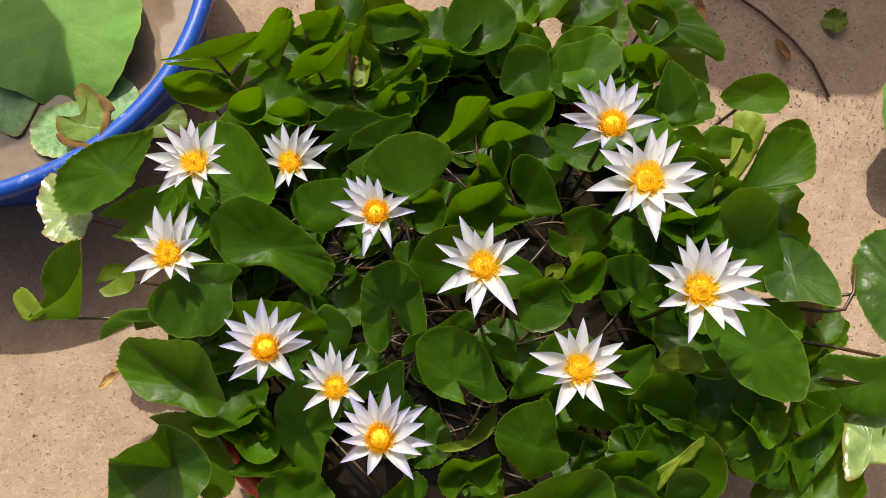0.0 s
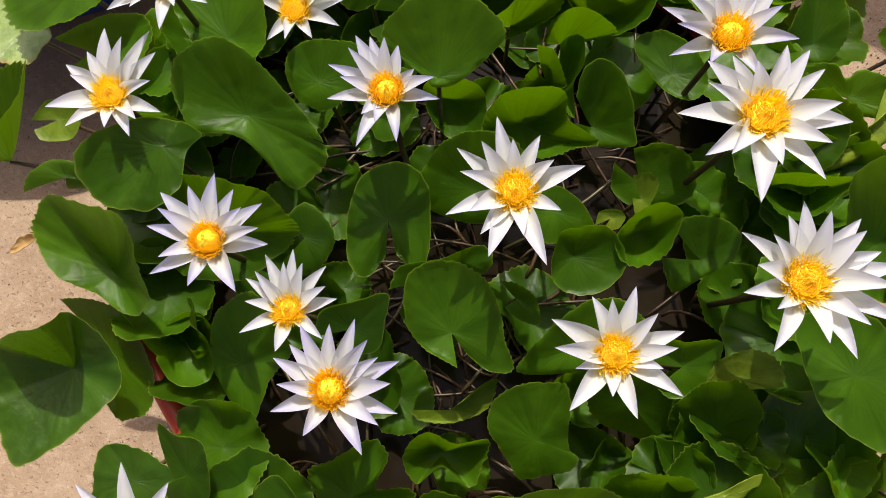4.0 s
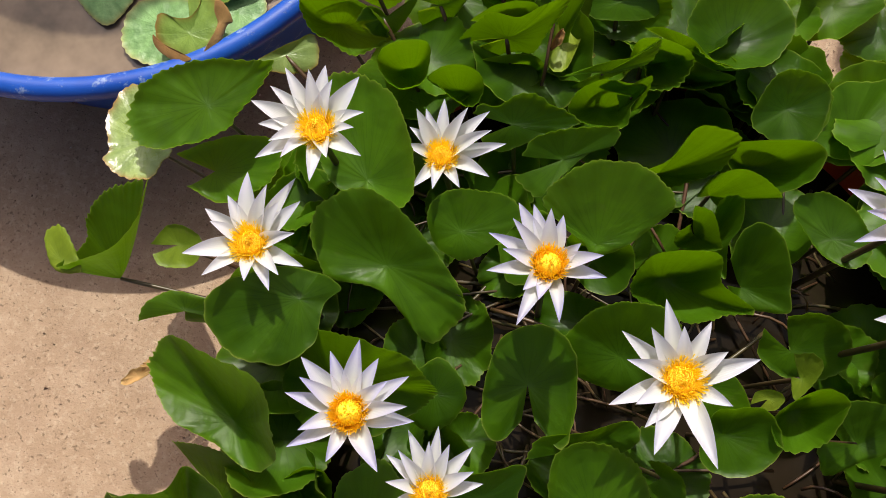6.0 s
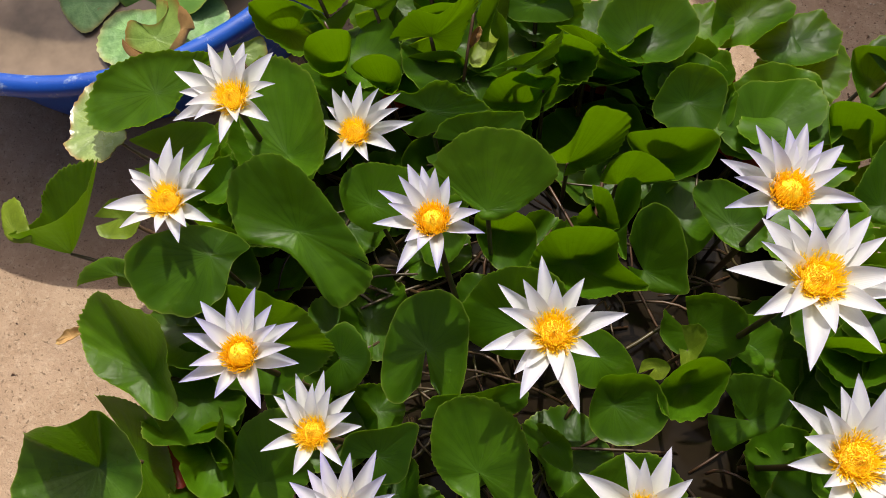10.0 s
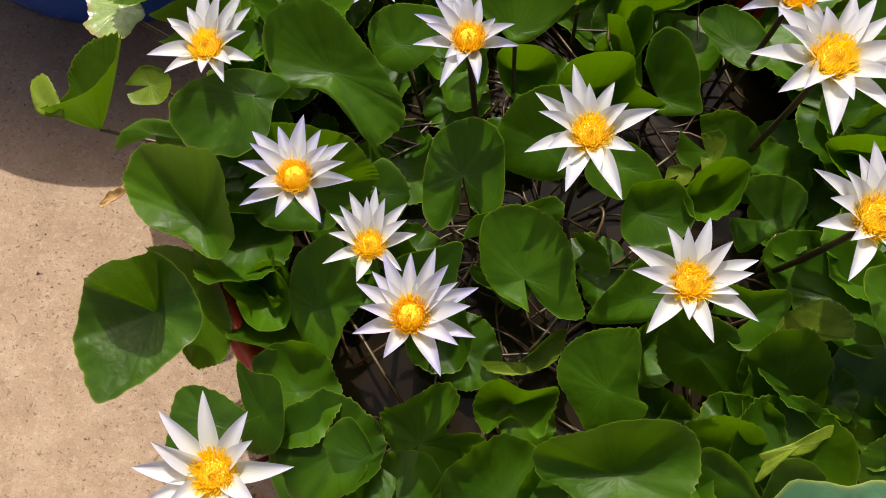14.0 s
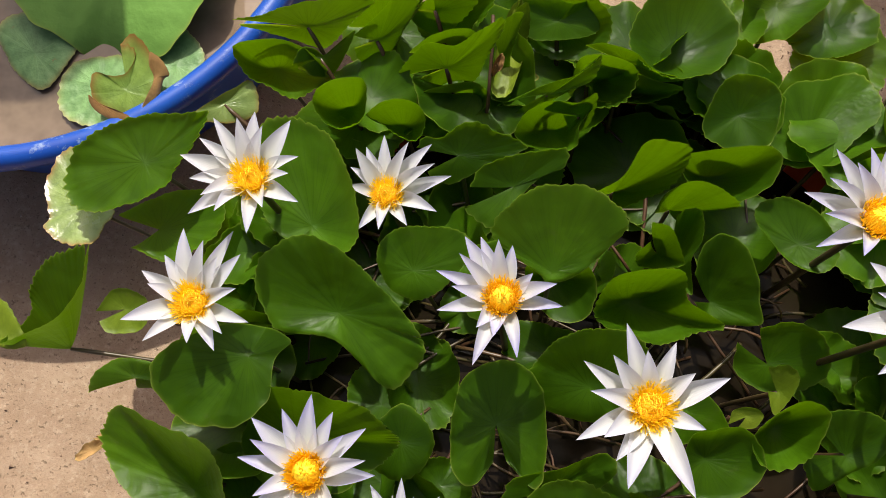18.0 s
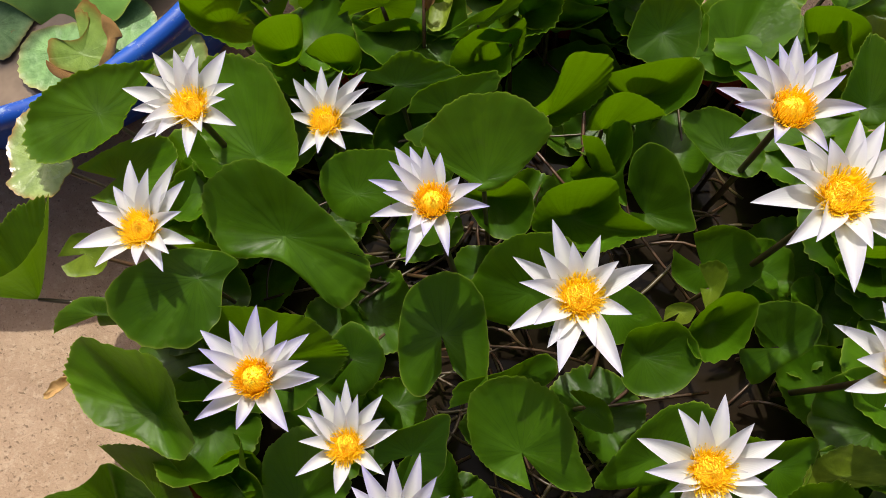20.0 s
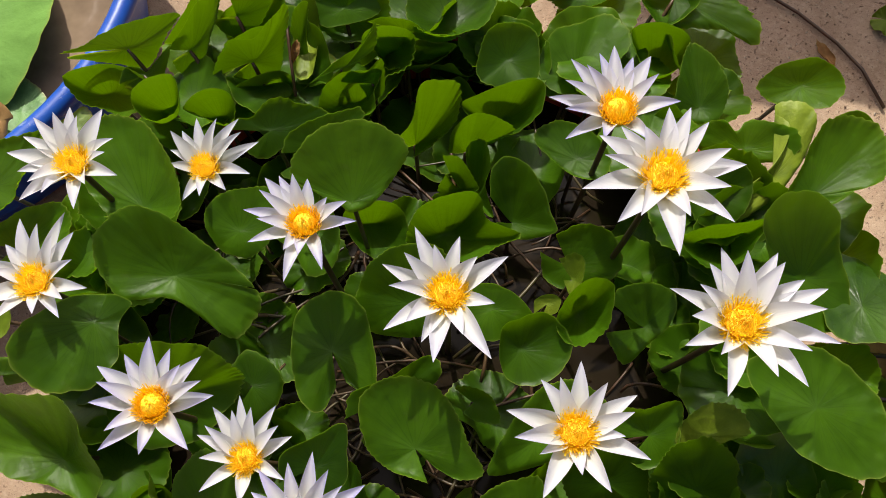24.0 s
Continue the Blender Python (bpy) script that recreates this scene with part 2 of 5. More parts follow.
def concrete_look(tree, bsdf):
    place = object_place(tree)
    broad = noise_tex(tree, 2.2, 4, 0.6, place)
    mottle = noise_tex(tree, 17, 6, 0.7, place)
    grain = noise_tex(tree, 260, 4, 0.7, place)
    base = ramp(tree, mottle.outputs["Fac"], (0.3, (0.26, 0.172, 0.112)), (0.5, (0.335, 0.232, 0.158)), (0.68, (0.4, 0.29, 0.205))).outputs[0]
    base = blend(tree, base, (0.326, 0.22, 0.139), maths(tree, 'MULTIPLY', ramp(tree, broad.outputs["Fac"], (0.42, (0, 0, 0)), (0.66, (1, 1, 1))).outputs[0], 0.45))
    base = blend(tree, base, (0.48, 0.37, 0.27), maths(tree, 'MULTIPLY', ramp(tree, noise_tex(tree, 120, 5, 0.7, place).outputs["Fac"], (0.52, (0, 0, 0)), (0.64, (1, 1, 1))).outputs[0], 0.45))
    speck = ramp(tree, noise_tex(tree, 330, 2, 0.5, place).outputs["Fac"], (0.62, (0, 0, 0)), (0.69, (1, 1, 1))).outputs[0]
    base = blend(tree, base, (0.1, 0.06, 0.04), maths(tree, 'MULTIPLY', speck, 0.45))
    patch = ramp(tree, noise_tex(tree, 7, 6, 0.75, place).outputs["Fac"], (0.5, (0, 0, 0)), (0.6, (1, 1, 1))).outputs[0]
    base = blend(tree, base, (0.296, 0.2, 0.139), maths(tree, 'MULTIPLY', patch, 0.3))
    pit = ramp(tree, noise_tex(tree, 190, 3, 0.5, place).outputs["Fac"], (0.31, (1, 1, 1)), (0.36, (0, 0, 0))).outputs[0]
    base = blend(tree, base, (0.128, 0.08, 0.0495), maths(tree, 'MULTIPLY', pit, 0.6))
    tree.links.new(base, bsdf.inputs["Base Color"])
    height = maths(tree, 'ADD', maths(tree, 'MULTIPLY', mottle.outputs["Fac"], 1.0), maths(tree, 'SUBTRACT', maths(tree, 'MULTIPLY', grain.outputs["Fac"], 0.5), maths(tree, 'MULTIPLY', pit, 0.6)))
    relief(tree, bsdf, height, 0.6, 0.004)


CONCRETE = material("sandy_concrete", concrete_look, 0.9)


def grit_look(tree, bsdf):
    geo = tree.nodes.new("ShaderNodeNewGeometry")
    tree.links.new(ramp(tree, geo.outputs["Random Per Island"], (0.0, (0.1, 0.06, 0.04)), (0.5, (0.3, 0.2, 0.14)), (1.0, (0.6, 0.5, 0.4))).outputs[0], bsdf.inputs["Base Color"])


GRIT = material("grit", grit_look, 0.9)


def water_look(deep, gloss):
    def build(tree, bsdf):
        place = object_place(tree)
        # muddy tone; its dark patches also paint in dark reflections on the water
        murk_and_reflection = noise_tex(tree, 11, 4, 0.6, place)
        base = ramp(tree, murk_and_reflection.outputs["Fac"], (0.3, tuple(c * 0.4 for c in deep)), (0.7, deep)).outputs[0]
        tree.links.new(base, bsdf.inputs["Base Color"])
        bsdf.inputs["IOR"].default_value = 1.33
        bsdf.inputs["Specular IOR Level"].default_value = gloss
        relief(tree, bsdf, noise_tex(tree, 22, 2, 0.5, place).outputs["Fac"], 0.06, 0.004)
    return build


DARK_WATER = material("dark_water", water_look((0.02, 0.014, 0.009), 0.22), 0.1)
MUDDY_WATER = material("muddy_water", water_look((0.25, 0.18, 0.125), 1.0), 0.05)


# ---- building helpers ----
def mesh_of(bm, name, smooth=True):
    data = bpy.data.meshes.new(name)
    bm.to_mesh(data)
    bm.free()
    if smooth:
        data.polygons.foreach_set("use_smooth", [True] * len(data.polygons))
    return data


def part(name, bm, mat, parent=None, label="", smooth=True):
    """Links a bmesh as one mesh object under a thing, or on its own."""
    data = mesh_of(bm, name, smooth) if isinstance(bm, bmesh.types.BMesh) else bm
    if not data.materials:
        data.materials.append(mat)
    ob = new(name, data)
    if parent:
        ob.parent = parent
        if label:
            tagged(ob, label)
    return ob


def sheet(bm, rows):
    """Quads over rows of (place, uv); returns nothing."""
    layer = bm.loops.layers.uv.verify()
    made = [[bm.verts.new(p) for p, _ in row] for row in rows]
    for i in range(len(rows) - 1):
        for j in range(len(rows[i]) - 1):
            corners = ((i, j), (i + 1, j), (i + 1, j + 1), (i, j + 1))
            face = bm.faces.new([made[a][b] for a, b in corners])
            for loop, (a, b) in zip(face.loops, corners):
                loop[layer].uv = rows[a][b][1]


def tube(bm, points, radii, sides=8):
    """A round bar along points."""
    rings = []
    for i, p in enumerate(points):
        p = Vector(p)
        ahead = Vector(points[min(i + 1, len(points) - 1)]) - Vector(points[max(i - 1, 0)])
        q = ahead.to_track_quat("Z", "Y")
        r = radii[i] if isinstance(radii, (list, tuple)) else radii
        rings.append([bm.verts.new(p + q @ Vector((r * math.cos(a), r * math.sin(a), 0))) for a in (2 * math.pi * k / sides for k in range(sides))])
    for a, b in zip(rings, rings[1:]):
        for k in range(sides):
            bm.faces.new((a[k], a[(k + 1) % sides], b[(k + 1) % sides], b[k]))
    bm.faces.new(rings[0][::-1])
    bm.faces.new(rings[-1])


def bow(a, b, sag, steps=9):
    """Points along a bowed line from a to b, leaving a upwards."""
    a, b = Vector(a), Vector(b)
    mid = a.lerp(b, 0.5) + Vector(sag)
    return [a * (1 - t) ** 2 + mid * 2 * t * (1 - t) + b * t * t for t in (k / steps for k in range(steps + 1))]


def lathe(bm, profile, steps=96):
    rings = [[bm.verts.new((r * math.cos(a), r * math.sin(a), z)) for a in (2 * math.pi * k / steps for k in range(steps))] for r, z in profile]
    for a, b in zip(rings, rings[1:]):
        for k in range(steps):
            bm.faces.new((a[k], a[(k + 1) % steps], b[(k + 1) % steps], b[k]))
    return rings


# ---- ground ----
def ground():
    bm = bmesh.new()
    marks = [-60, -20, -8, -4] + [-2 + 0.04 * k for k in range(101)] + [4, 8, 20, 60]
    rows = []
    for y in marks:
        rows.append([((x, y, 0.004 * noise.noise((x * 3, y * 3, 0)) + 0.0015 * noise.noise((x * 14, y * 14, 2)) - 0.003), (x, y)) for x in marks])
    sheet(bm, rows)
    ob = part("ground", bm, CONCRETE)
    for f in ob.data.polygons[:1]:
        if f.normal.z < 0:
            ob.data.flip_normals()
    return tagged(ob, "sandy worn concrete ground, dry and dusty", "ground", kind="structure")


ground()


# ---- the two tubs ----
def tub(name, x, y, rim, base, top, water, mat, wet, lip, label, wet_label):
    thing = new(name)
    thing.location = (x, y, 0)
    thickness = 0.004
    bm = bmesh.new()
    slope = [(0.0, 0.002), (base - 0.02, 0.002), (base, 0.012)]
    slope += [(base + (rim - lip - base) * k / 8, 0.012 + (top - 0.03 - 0.012) * k / 8) for k in range(1, 9)]
    inner = [(r - thickness, z + thickness) for r, z in slope[::-1]]
    lathe(bm, slope + [(rim - lip * 0.6, top - 0.01), (rim - lip * 0.8, top - 0.01)] + inner)
    bmesh.ops.remove_doubles(bm, verts=bm.verts, dist=1e-5)
    part("wall", bm, mat, thing)
    bm = bmesh.new()
    h = lip * 0.5
    centre = rim - h
    loop = [(centre + h * math.cos(a), top - h + h * 1.0 * math.sin(a)) for a in (2 * math.pi * k / 16 for k in range(17))]
    lathe(bm, loop)
    bmesh.ops.remove_doubles(bm, verts=bm.verts, dist=1e-5)
    bmesh.ops.recalc_face_normals(bm, faces=bm.faces)
    part("rim", bm, mat, thing, "rolled plastic rim")
    tagged(thing, label, "tub")
    bm = bmesh.new()
    fill = base + (rim - lip - base) * water / (top - 0.03) - 0.003
    rows = []
    for k in range(14):
        r = fill * k / 13
        rows.append([((x + r * math.cos(a), y + r * math.sin(a), water), (0, 0)) for a in (2 * math.pi * j / 64 for j in range(65))])
    sheet(bm, rows)
    bmesh.ops.remove_doubles(bm, verts=bm.verts, dist=1e-5)
    bmesh.ops.recalc_face_normals(bm, faces=bm.faces)
    ob = part(name.split("_")[0] + "_tub_water", bm, wet)
    if ob.data.polygons[0].normal.z < 0:
        ob.data.flip_normals()
    tagged(ob, wet_label, "water", kind="structure")
    return thing


LILY_X, LILY_Y = 0.016, 0.255
tub("red_tub", LILY_X, LILY_Y, 0.368, 0.29, 0.30, 0.235, RED, DARK_WATER, 0.022, "round red plastic tub overgrown by water lilies", "dark still water under the lily leaves")
tub("blue_tub", -0.742, 0.782, 0.395, 0.32, 0.245, 0.205, BLUE, MUDDY_WATER, 0.028, "round blue plastic tub with a thick scuffed rim, standing on concrete", "shallow muddy brown water in the blue tub")


# ---- flowers ----
def petal_mesh(name, mat, wide, cup, back, seed):
    rnd = random.Random(seed)
    bm = bmesh.new()
    rows = []
    n = 12
    bend = rnd.uniform(-0.03, 0.03)
    for i in range(n + 1):
        t = i / n
        w = wide * (math.sin(math.pi * min(1, t * 0.92 + 0.08) ** 0.85) ** 0.8) * (1 - 0.25 * t) + 0.012 * (1 - t)
        w = max(w, 0.002)
        row = []
        for j in range(7):
            s = j / 3 - 1
            z = cup * w * s * s * 1.6 - back * max(0, t - 0.55) ** 2 + 0.05 * math.sin(t * math.pi)
            row.append(((t, s * w * 0.5 + bend * t * t, z), (j / 6, t)))
        rows.append(row)
    sheet(bm, rows)
    data = mesh_of(bm, name)
    data.materials.append(mat)
    return data


PETALS, LAVENDER_PETALS = ([petal_mesh("petal", mat, 0.31 + 0.025 * (k % 3), 0.16 + 0.1 * (k % 2), 0.1 + 0.15 * (k % 4) / 3, k) for k in range(8)] for mat in (PETAL, PETAL_LAVENDER))


def stamen_ring(seed, dome):
    rnd = random.Random(seed)
    bm = bmesh.new()
    layer = bm.loops.layers.uv.verify()
    widest = 0.75 if dome else 1.15
    rings = [(20 + 11 * k, 0.03 + 0.022 * k, widest * k / 6 + (0.0 if dome else 0.06), (0.22 if dome else 0.19) - 0.006 * k) for k in range(7)]
    for count, base, lean, length in rings:
        for k in range(count):
            a = 2 * math.pi * (k + rnd.uniform(-0.4, 0.4)) / count
            ln = length * rnd.uniform(0.75, 1.2)
            tilt = lean + rnd.uniform(-0.12, 0.12)
            twist = rnd.uniform(-0.08, 0.08)
            out = Vector((math.cos(a), math.sin(a), 0))
            side = Vector((-math.sin(a), math.cos(a), 0))
            previous = None
            for i in range(5):
                t = i / 4
                bent = tilt - (0.3 if dome else 0.35) * t * t
                p = out * base + (out * math.sin(bent) + side * twist * t + Vector((0, 0, math.cos(bent)))) * ln * t + Vector((0, 0, 0.02))
                ww = 0.0085 * (1.25 - 0.6 * t)
                pair = [bm.verts.new(p - side * ww - out * ww * 0.3), bm.verts.new(p + out * ww * 0.6), bm.verts.new(p + side * ww - out * ww * 0.3)]
                if previous:
                    for q in range(3):
                        f = bm.faces.new((previous[q], previous[(q + 1) % 3], pair[(q + 1) % 3], pair[q]))
                        for loop, v in zip(f.loops, (t - 0.25, t - 0.25, t, t)):
                            loop[layer].uv = (0.5, v)
                previous = pair
            bm.faces.new(previous)
    data = mesh_of(bm, "stamen_ring", smooth=False)
    data.materials.append(STAMEN_ORANGE if dome else STAMEN)
    return data


def heart():
    bm = bmesh.new()
    bmesh.ops.create_uvsphere(bm, u_segments=20, v_segments=8, radius=0.22)
    bmesh.ops.scale(bm, vec=(1, 1, 0.55), verts=bm.verts)
    return mesh_of(bm, "flower_centre")




def heart_look(tree, bsdf, dark=(1.0, 0.54, 0.015), light=(1.0, 0.78, 0.04)):
    grain = noise_tex(tree, 12, 4, 0.7, object_place(tree))
    tree.links.new(ramp(tree, grain.outputs["Fac"], (0.35, dark), (0.65, light)).outputs[0], bsdf.inputs["Base Color"])
    relief(tree, bsdf, noise_tex(tree, 40, 4, 0.7, object_place(tree)).outputs["Fac"], 0.35, 0.01)


ORANGE_HEART = heart()
ORANGE_HEART.materials.append(material("stamen_heart", heart_look, 0.5))
YELLOW_HEART = heart()
YELLOW_HEART.materials.append(material("yellow_heart", functools.partial(heart_look, dark=(1.0, 0.68, 0.015), light=(1.0, 0.9, 0.06)), 0.6))
FLOWER_LABEL = "open star-shaped white water lily tinged lavender, yellow centre"


def flower(x, y, z, radius, lean_to, lean, petals, dome=False):
    """Each petal: its bearing, its length in radii, its lift in degrees."""
    seed = round(abs(x * 7919 + y * 104729) * 1000)
    rnd = random.Random(seed)
    thing = new("water_lily_flower")
    thing.location = (x, y, z)
    axis = Vector((math.cos(radians(lean_to)) * math.sin(radians(lean)), math.sin(radians(lean_to)) * math.sin(radians(lean)), math.cos(radians(lean))))
    tagged(thing, "white water lily in full bloom with an orange domed centre" if dome else FLOWER_LABEL, "flower", "water lily flowers")
    for bearing, length, lift in petals:
        outer = length > 0.85
        ob = part("petal", rnd.choice(LAVENDER_PETALS if dome else PETALS), PETAL, thing)
        root = (0.13 if outer else 0.17) * radius
        wide = radius * (0.5 + 0.36 * length) * rnd.uniform(0.92, 1.1)
        ob.matrix_basis = pose(0, 0, 0, 0, 0, bearing) @ pose(root, 0, 0.0 if outer else 0.03 * radius, 0, -lift, 0) @ pose(0, 0, 0, rnd.uniform(-12, 12)) @ Matrix.Diagonal((length * radius - root, wide, wide, 1))
    tilted = axis.to_track_quat("Z", "Y").to_matrix().to_4x4() @ pose(0, 0, 0, 0, 0, rnd.uniform(0, 360)) @ pose(0, 0, 0.07 * radius) @ Matrix.Scale(radius * 1.22, 4)
    ring = part("stamen_ring", stamen_ring(seed, dome), STAMEN, thing, "dense ring of short orange stamens" if dome else "dense ring of thin golden yellow stamens")
    ring.matrix_basis = tilted
    core = part("flower_centre", YELLOW_HEART if dome else ORANGE_HEART, STAMEN, thing, "bright yellow disc" if dome else "")
    core.matrix_basis = tilted @ Matrix.Diagonal((0.76, 0.76, 2.0, 1)) if dome else tilted @ Matrix.Diagonal((0.8, 0.8, 1.15, 1))
    bm = bmesh.new()
    foot = Vector((LILY_X + (x - LILY_X) * 0.86 - x, LILY_Y + (y - LILY_Y) * 0.86 - y, 0.2 - z))
    tube(bm, bow(foot, axis * -0.004, axis * -0.02 + Vector((0, 0, 0.03)) - Vector((foot.x, foot.y, 0)) * 0.3), 0.0032)
    part("flower_stalk", bm, STALK, thing, "slim reddish brown stalk")
    return thing

flower(-0.292, 0.372, 0.454, 0.054, 0, 0, ((133, 1.11, 20), (112, 0.99, 38), (98, 1.04, 20), (83, 0.88, 38), (63, 1.08, 20), (34, 0.81, 20), (9, 0.71, 38), (153, 1.01, 20), (172, 1.12, 20), (-168, 0.92, 20), (-141, 0.87, 38), (-133, 1.08, 20), (-19, 0.91, 20), (-79, 0.92, 20), (-54, 0.66, 38), (-115, 0.88, 38)), dome=False)
flower(-0.192, 0.397, 0.390, 0.049, 0, 0, ((137, 1.06, 38), (123, 0.95, 20), (101, 1.09, 20), (74, 1.09, 38), (57, 1.23, 20), (35, 1.17, 38), (21, 1.25, 20), (-13, 1.03, 20), (-48, 0.75, 20), (-86, 0.89, 38), (-113, 0.88, 20), (154, 0.82, 20), (-177, 0.80, 38)), dome=False)
flower(-0.077, 0.309, 0.460, 0.052, 0, 0, ((169, 1.08, 20), (130, 1.09, 20), (146, 1.02, 38), (118, 0.99, 20), (103, 0.95, 38), (87, 0.82, 20), (45, 0.65, 38), (19, 0.94, 38), (1, 0.92, 20), (-103, 1.14, 20), (-66, 0.95, 20), (-157, 1.02, 20), (-121, 0.69, 38), (-92, 0.72, 38), (-180, 0.88, 38)), dome=True)
flower(-0.323, 0.269, 0.427, 0.055, 0, 0, ((107, 1.13, 20), (84, 1.03, 38), (68, 1.25, 20), (52, 1.04, 20), (63, 0.90, 38), (131, 0.84, 20), (160, 0.91, 20), (-155, 1.06, 20), (-128, 0.91, 20), (22, 0.87, 38), (-11, 0.99, 20), (-49, 0.88, 20), (-74, 0.76, 38), (-33, 0.95, 38), (170, 0.75, 38)), dome=False)
flower(-0.201, 0.156, 0.435, 0.055, 0, 0, ((145, 1.10, 20), (123, 0.96, 20), (98, 1.10, 20), (77, 0.93, 20), (53, 0.86, 38), (46, 1.07, 20), (21, 1.06, 38), (6, 1.01, 20), (-47, 0.99, 20), (-99, 0.79, 20), (-134, 1.04, 20), (-146, 0.87, 38), (179, 1.00, 20), (158, 1.00, 38)), dome=True)
flower(-0.123, 0.114, 0.423, 0.047, 0, 0, ((125, 1.12, 20), (143, 1.01, 38), (156, 0.99, 20), (-179, 0.88, 38), (-142, 0.99, 20), (-91, 0.82, 20), (106, 0.98, 38), (96, 1.15, 20), (80, 1.02, 38), (61, 1.09, 20), (38, 0.99, 38), (22, 0.96, 20), (-27, 0.87, 20)), dome=False)
flower(-0.069, 0.055, 0.444, 0.057, 0, 0, ((143, 0.91, 20), (163, 0.97, 20), (-173, 0.84, 38), (-147, 0.92, 20), (-106, 0.76, 20), (104, 0.98, 20), (83, 1.11, 20), (62, 1.07, 38), (45, 0.99, 38), (35, 1.13, 20), (15, 1.07, 38), (-6, 1.08, 20), (-23, 1.05, 38), (-49, 1.06, 20), (126, 1.07, 20)), dome=True)
flower(0.046, 0.249, 0.445, 0.061, 0, 0, ((116, 1.10, 20), (103, 0.79, 38), (78, 0.89, 20), (47, 0.76, 38), (31, 1.06, 20), (140, 0.93, 38), (157, 1.03, 20), (178, 0.93, 38), (-148, 1.08, 20), (-141, 0.85, 38), (-115, 0.82, 20), (-99, 1.08, 20), (-57, 1.21, 20), (-14, 0.72, 20), (-72, 0.81, 38)), dome=False)
flower(0.203, 0.424, 0.445, 0.061, 0, 0, ((171, 1.10, 20), (-167, 1.02, 38), (131, 1.10, 20), (158, 1.04, 38), (127, 0.91, 38), (103, 0.99, 20), (91, 1.08, 20), (73, 0.93, 20), (56, 1.05, 20), (35, 0.89, 38), (6, 0.98, 20), (-146, 1.02, 20), (-116, 0.74, 38), (-49, 0.76, 20)), dome=True)
flower(0.230, 0.338, 0.489, 0.068, 0, 0, ((146, 0.97, 20), (171, 0.93, 38), (-166, 1.13, 20), (-134, 0.96, 20), (-120, 0.89, 38), (-88, 1.17, 20), (-74, 0.79, 38), (-43, 1.06, 20), (-25, 0.92, 38), (3, 1.02, 20), (13, 0.93, 38), (48, 0.93, 20), (66, 0.99, 20), (84, 0.93, 20), (110, 0.72, 38), (128, 0.84, 20)), dome=False)
flower(0.289, 0.217, 0.463, 0.068, 0, 0, ((156, 1.00, 20), (142, 0.78, 38), (115, 0.84, 20), (103, 0.99, 20), (86, 0.97, 38), (61, 1.02, 20), (55, 0.97, 38), (33, 0.96, 20), (19, 1.13, 20), (5, 1.05, 38), (-15, 1.16, 20), (-34, 0.94, 38), (-51, 1.07, 20), (-71, 0.92, 38), (-109, 1.00, 20), (-157, 0.83, 20), (175, 0.76, 38), (-127, 0.63, 38)), dome=False)
flower(0.149, 0.128, 0.467, 0.058, 0, 0, ((123, 0.88, 20), (106, 0.88, 38), (83, 1.01, 20), (56, 0.90, 38), (31, 1.01, 20), (15, 0.94, 38), (-21, 1.07, 20), (-64, 0.94, 20), (-89, 0.68, 38), (-121, 1.05, 20), (-171, 1.05, 38), (163, 1.04, 20), (-148, 0.70, 38), (-8, 0.73, 38)), dome=False)
flower(-0.213, -0.108, 0.375, 0.068, 0, 0, ((145, 1.13, 20), (167, 0.98, 38), (-171, 1.07, 20), (-143, 0.97, 20), (-125, 0.85, 38), (111, 1.12, 20), (74, 0.94, 20), (48, 0.81, 38), (18, 1.15, 20), (-16, 0.96, 38), (-31, 1.00, 20), (-50, 1.02, 38), (-87, 0.69, 20), (-122, 0.94, 20)), dome=False)


